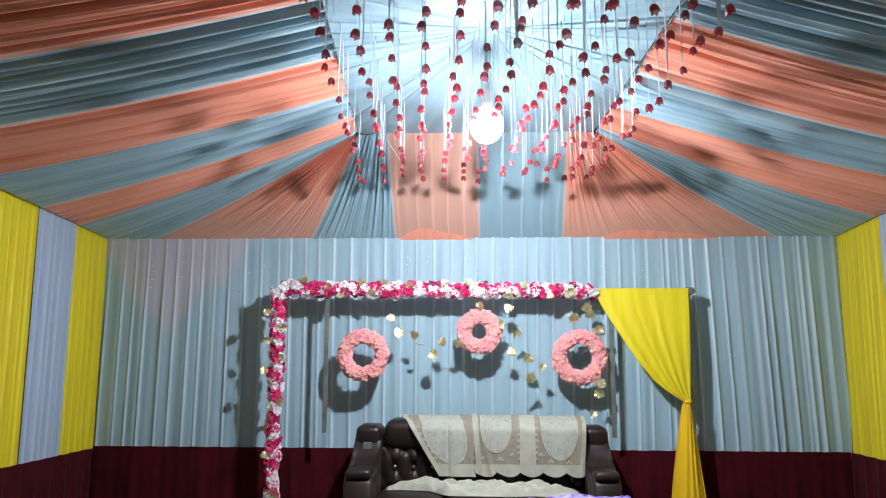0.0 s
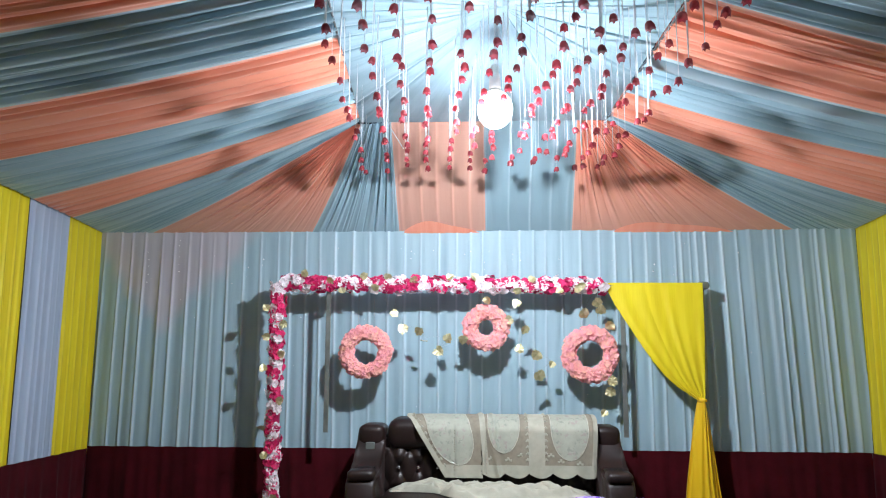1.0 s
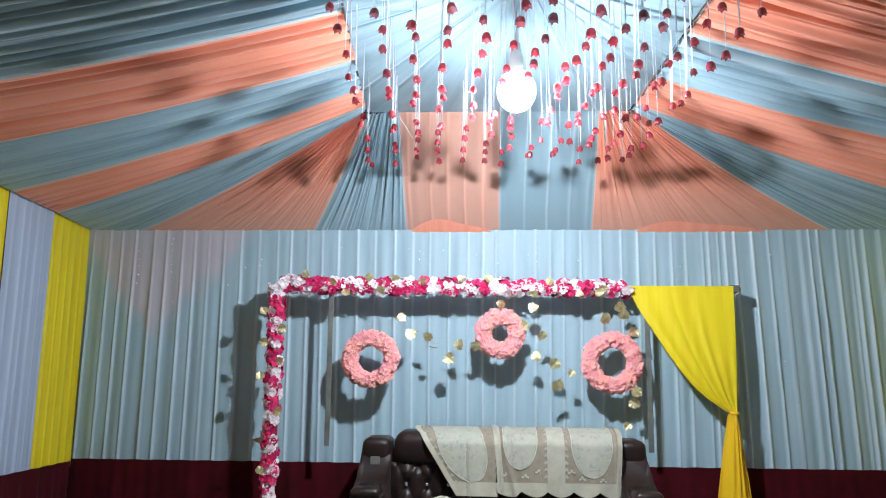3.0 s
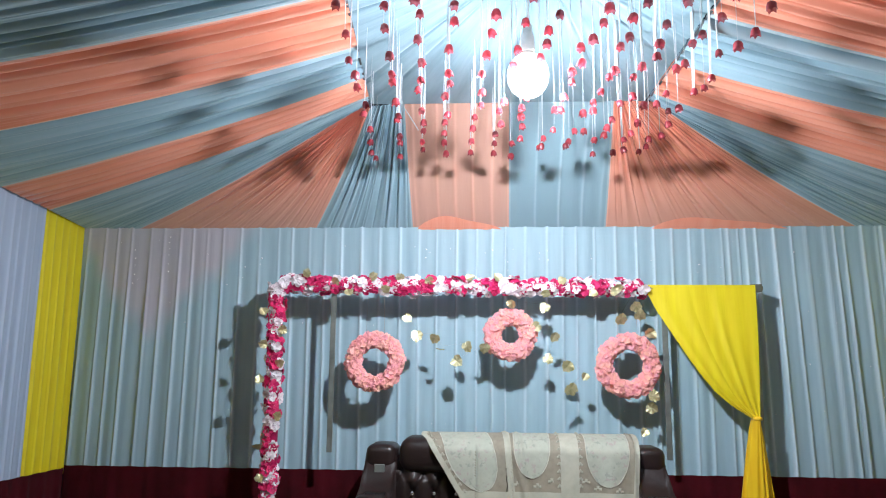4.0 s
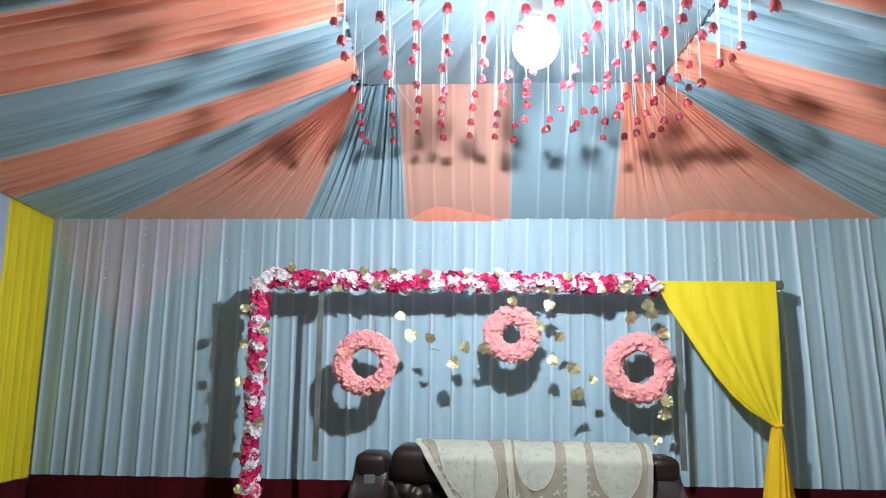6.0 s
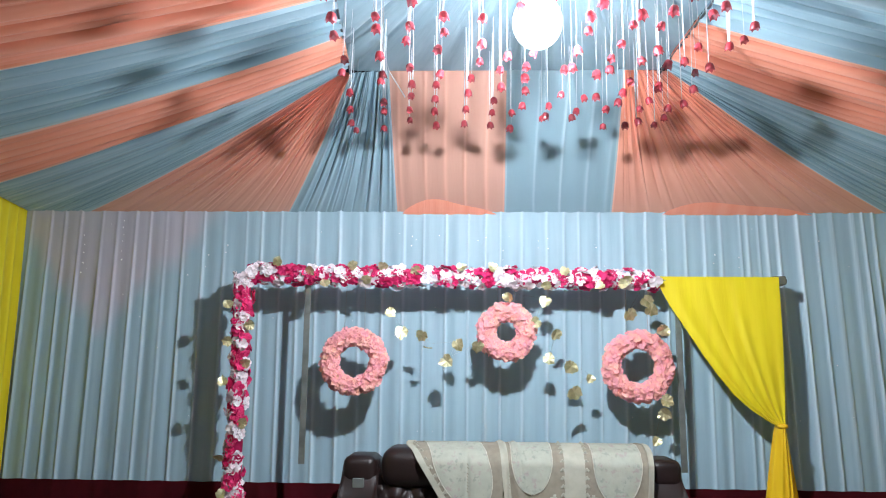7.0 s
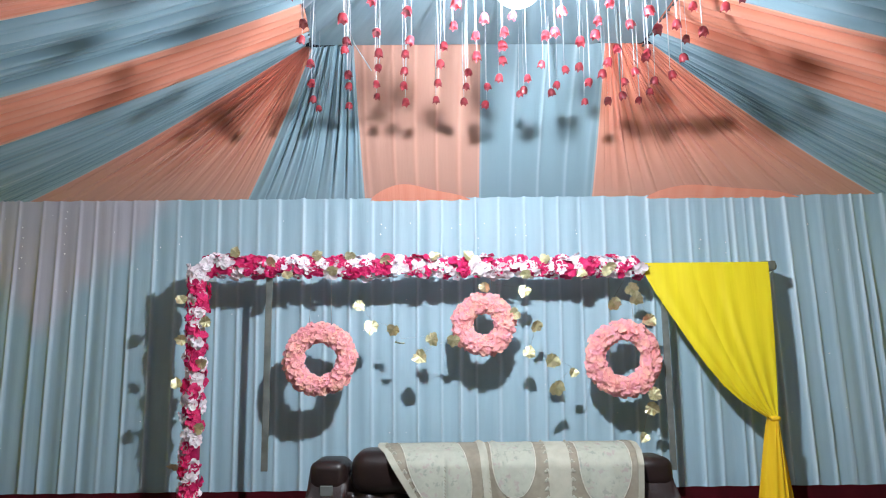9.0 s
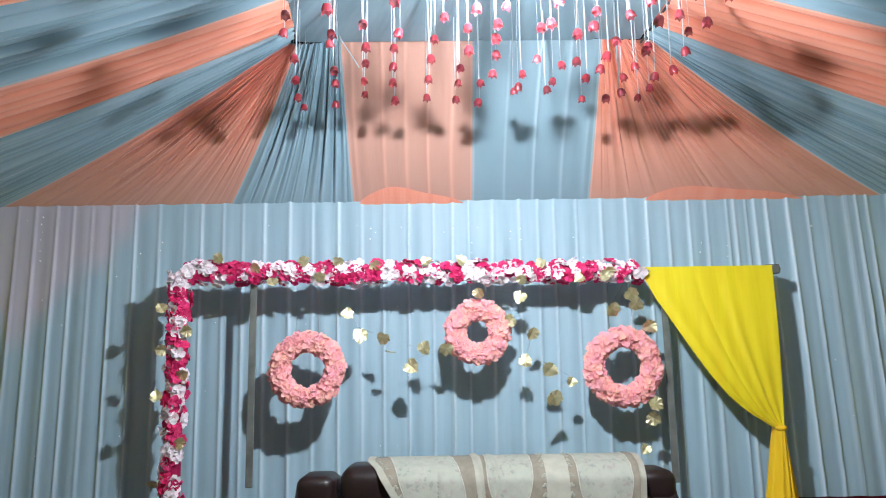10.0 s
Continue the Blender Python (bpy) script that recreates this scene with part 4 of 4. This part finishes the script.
for x, t in ((0.09, 0.475), (0.20, 0.485), (0.282, 0.455), (0.475, 0.455), (0.54, 0.495), (0.66, 0.505)):
    shared("sprig", SPRIG, lace, Matrix.Translation(lace_at(x, t, 0.0015) - lo))


def crumpled(x0, x1, y0, y1, z, height, seed, scale, tongue=0.0):
    """A loosely thrown cloth with soft wrinkles and an uneven rim."""
    rows = []
    nx, ny = 90, 40
    for i in range(ny + 1):
        row = []
        for j in range(nx + 1):
            u, v = j / nx, i / ny
            x = x0 + (x1 - x0) * u + 0.03 * noise.noise((v * 5, seed, 0))
            y = y0 + (y1 - y0) * (v + (1 - v) * tongue / (1 + math.exp((u - 0.27) * 40))) + 0.05 * noise.noise((u * 6, seed + 3, 0))
            n1 = noise.noise((x * scale * 0.7 + seed, y * scale * 2.0, 0.3))
            n2 = abs(noise.noise((x * scale * 0.8 + y * 9, y * scale * 1.7 + seed, 1.3)))
            e = min(1, 9 * min(u, 1 - u, v, 1 - v))
            row.append((Vector((x, y, z + height * e * (0.45 + 0.5 * n1 + 0.9 * (0.35 - n2)))), (x, y), 0.0))
        rows.append(row)
    sh = Sheet()
    sh.grid(rows)
    return sh


seat_cloth = crumpled(-0.56, 0.70, 4.70, 5.03, 0.602, 0.072, 4, 13, 0.6).object("seat_cloth", [M_CREAM])
tagged(seat_cloth, "crumpled cream lace cloth thrown on the sofa seat", "cloth")

# low table before the sofa with a purple cloth on it
table = thing("side_table", (0.63, 4.10, FLOOR), "low dark wooden table before the sofa", "table")
part("tabletop", box((-0.36, -0.17, 0.51), (0.34, 0.17, 0.54), 0.008, 2), M_LEATHER, table)
for x in (-0.32, 0.30):
    for y in (-0.13, 0.13):
        part("leg", box((x - 0.018, y - 0.018, 0), (x + 0.018, y + 0.018, 0.512), 0.004, 1), M_LEATHER, table)
purple = crumpled(0.27, 0.97, 3.93, 4.27, 0.643, 0.075, 9, 6).object("purple_cloth", [M_PURPLE])
tagged(purple, "purple and white printed cloth lying on the low table", "cloth")


# ---------------------------------------------------------------- hanging tulips
def tulip_mesh(rnd):
    """A bell of five petals, mouth down, its top at the origin."""
    bm = bmesh.new()
    n = 15
    prof = ((0.006, 0.0), (0.017, -0.006), (0.023, -0.020), (0.0240, -0.034), (0.0235, -0.046))
    rings = []
    for i, (r, z) in enumerate(prof):
        ring = []
        for k in range(n):
            a = 2 * math.pi * k / n
            zz = z - (0.006 * (k % 3 == 1) - 0.005 * (k % 3 != 1)) * (i == 4) + rnd.uniform(-0.002, 0.002) * (i > 2)
            rr = r * (1 + (0.10 * (k % 3 == 1) - 0.05) * (i > 0) + (0.10 * (k % 3 == 1) * (i == 4))) * rnd.uniform(0.93, 1.07)
            ring.append(bm.verts.new((rr * math.cos(a), rr * math.sin(a), zz)))
        rings.append(ring)
    bm.faces.new(rings[0])
    for q, w in zip(rings, rings[1:]):
        for k in range(n):
            bm.faces.new((q[k], q[(k + 1) % n], w[(k + 1) % n], w[k]))
    return bm


def ribbon_mesh(rnd, length, wide):
    bm = bmesh.new()
    tw = rnd.uniform(-1.2, 1.2)
    t0 = rnd.uniform(0, 3)
    prev = None
    for i in range(9):
        u = i / 8
        a = t0 + tw * u
        w = wide * (0.35 + 0.65 * math.sin(math.pi * min(1, 0.15 + 0.8 * (1 - u)))) / 2
        c, s = math.cos(a) * w, math.sin(a) * w
        th = Vector((-math.sin(a), math.cos(a), 0)) * 0.0004
        x = 0.004 * math.sin(3 * u + t0)
        q = [bm.verts.new(Vector((x + sx * c, sx * s, length * u)) + sy * th) for sx, sy in ((-1, -1), (1, -1), (1, 1), (-1, 1))]
        if prev:
            for k in range(4):
                bm.faces.new((prev[k], prev[(k + 1) % 4], q[(k + 1) % 4], q[k]))
        else:
            bm.faces.new(q[::-1])
        prev = q
    bm.faces.new(prev)
    return bm


TULIP = [mesh_of("tulip", tulip_mesh(rng), M_TULIP) for _ in range(5)]
RIBBON = [mesh_of("ribbon", ribbon_mesh(rng, 0.42, w), M_RIBBON) for w in (0.0035, 0.0045, 0.0055, 0.007, 0.009, 0.021)]
COLS = (-0.745, -0.585, -0.46, -0.33, -0.18, -0.06, 0.05, 0.21, 0.365, 0.50, 0.645, 0.79)
first = True
for ci, x0 in enumerate(COLS):
    y = 4.86 - rng.uniform(0, 0.10) - (0.06 if 2 <= ci <= 10 else 0)
    while y > 1.95:
        wide = ci >= 6
        x = x0 + (0.075 - 0.012 * ci / 11) * (4.85 - y) + rng.uniform(-0.012, 0.012) * (1.7 if wide else 1)
        z = 2.70 + rng.uniform(-0.02, 0.025) * (1.3 if wide else 1)
        if math.hypot(x - BULB[0], y - BULB[1]) > 0.13:
            h = thing("hanging_tulip", (x, y, z), "red artificial tulip hanging head down on a white ribbon", "hanging flower", "tulips under the ceiling")
            h.rotation_euler = (0, 0, rng.uniform(0, 6))
            shared("tulip", rng.choice(TULIP), h, Matrix.Rotation(rng.uniform(-0.4, 0.4), 4, "X") @ Matrix.Diagonal((*([rng.uniform(0.62, 0.80)] * 3), 1)))
            shared("ribbon", RIBBON[rng.choice((0, 0, 1, 2, 2, 3, 4, 5)) if wide else rng.choice((1, 2, 3, 4))], h, Matrix.Translation((0, 0, -0.004)))
        y -= rng.uniform(0.10, 0.17) if wide else rng.uniform(0.15, 0.21)
wire = thing("loose_wire", (-0.60, 4.62, 3.08), "loose white wire end dangling from the ceiling", "wire")
part("wire", tube([(0, 0, 0), (0.02, 0, -0.08), (0.05, 0.01, -0.17), (0.10, 0.01, -0.25), (0.13, 0.01, -0.30)], 0.003, 6), M_RIBBON, wire)
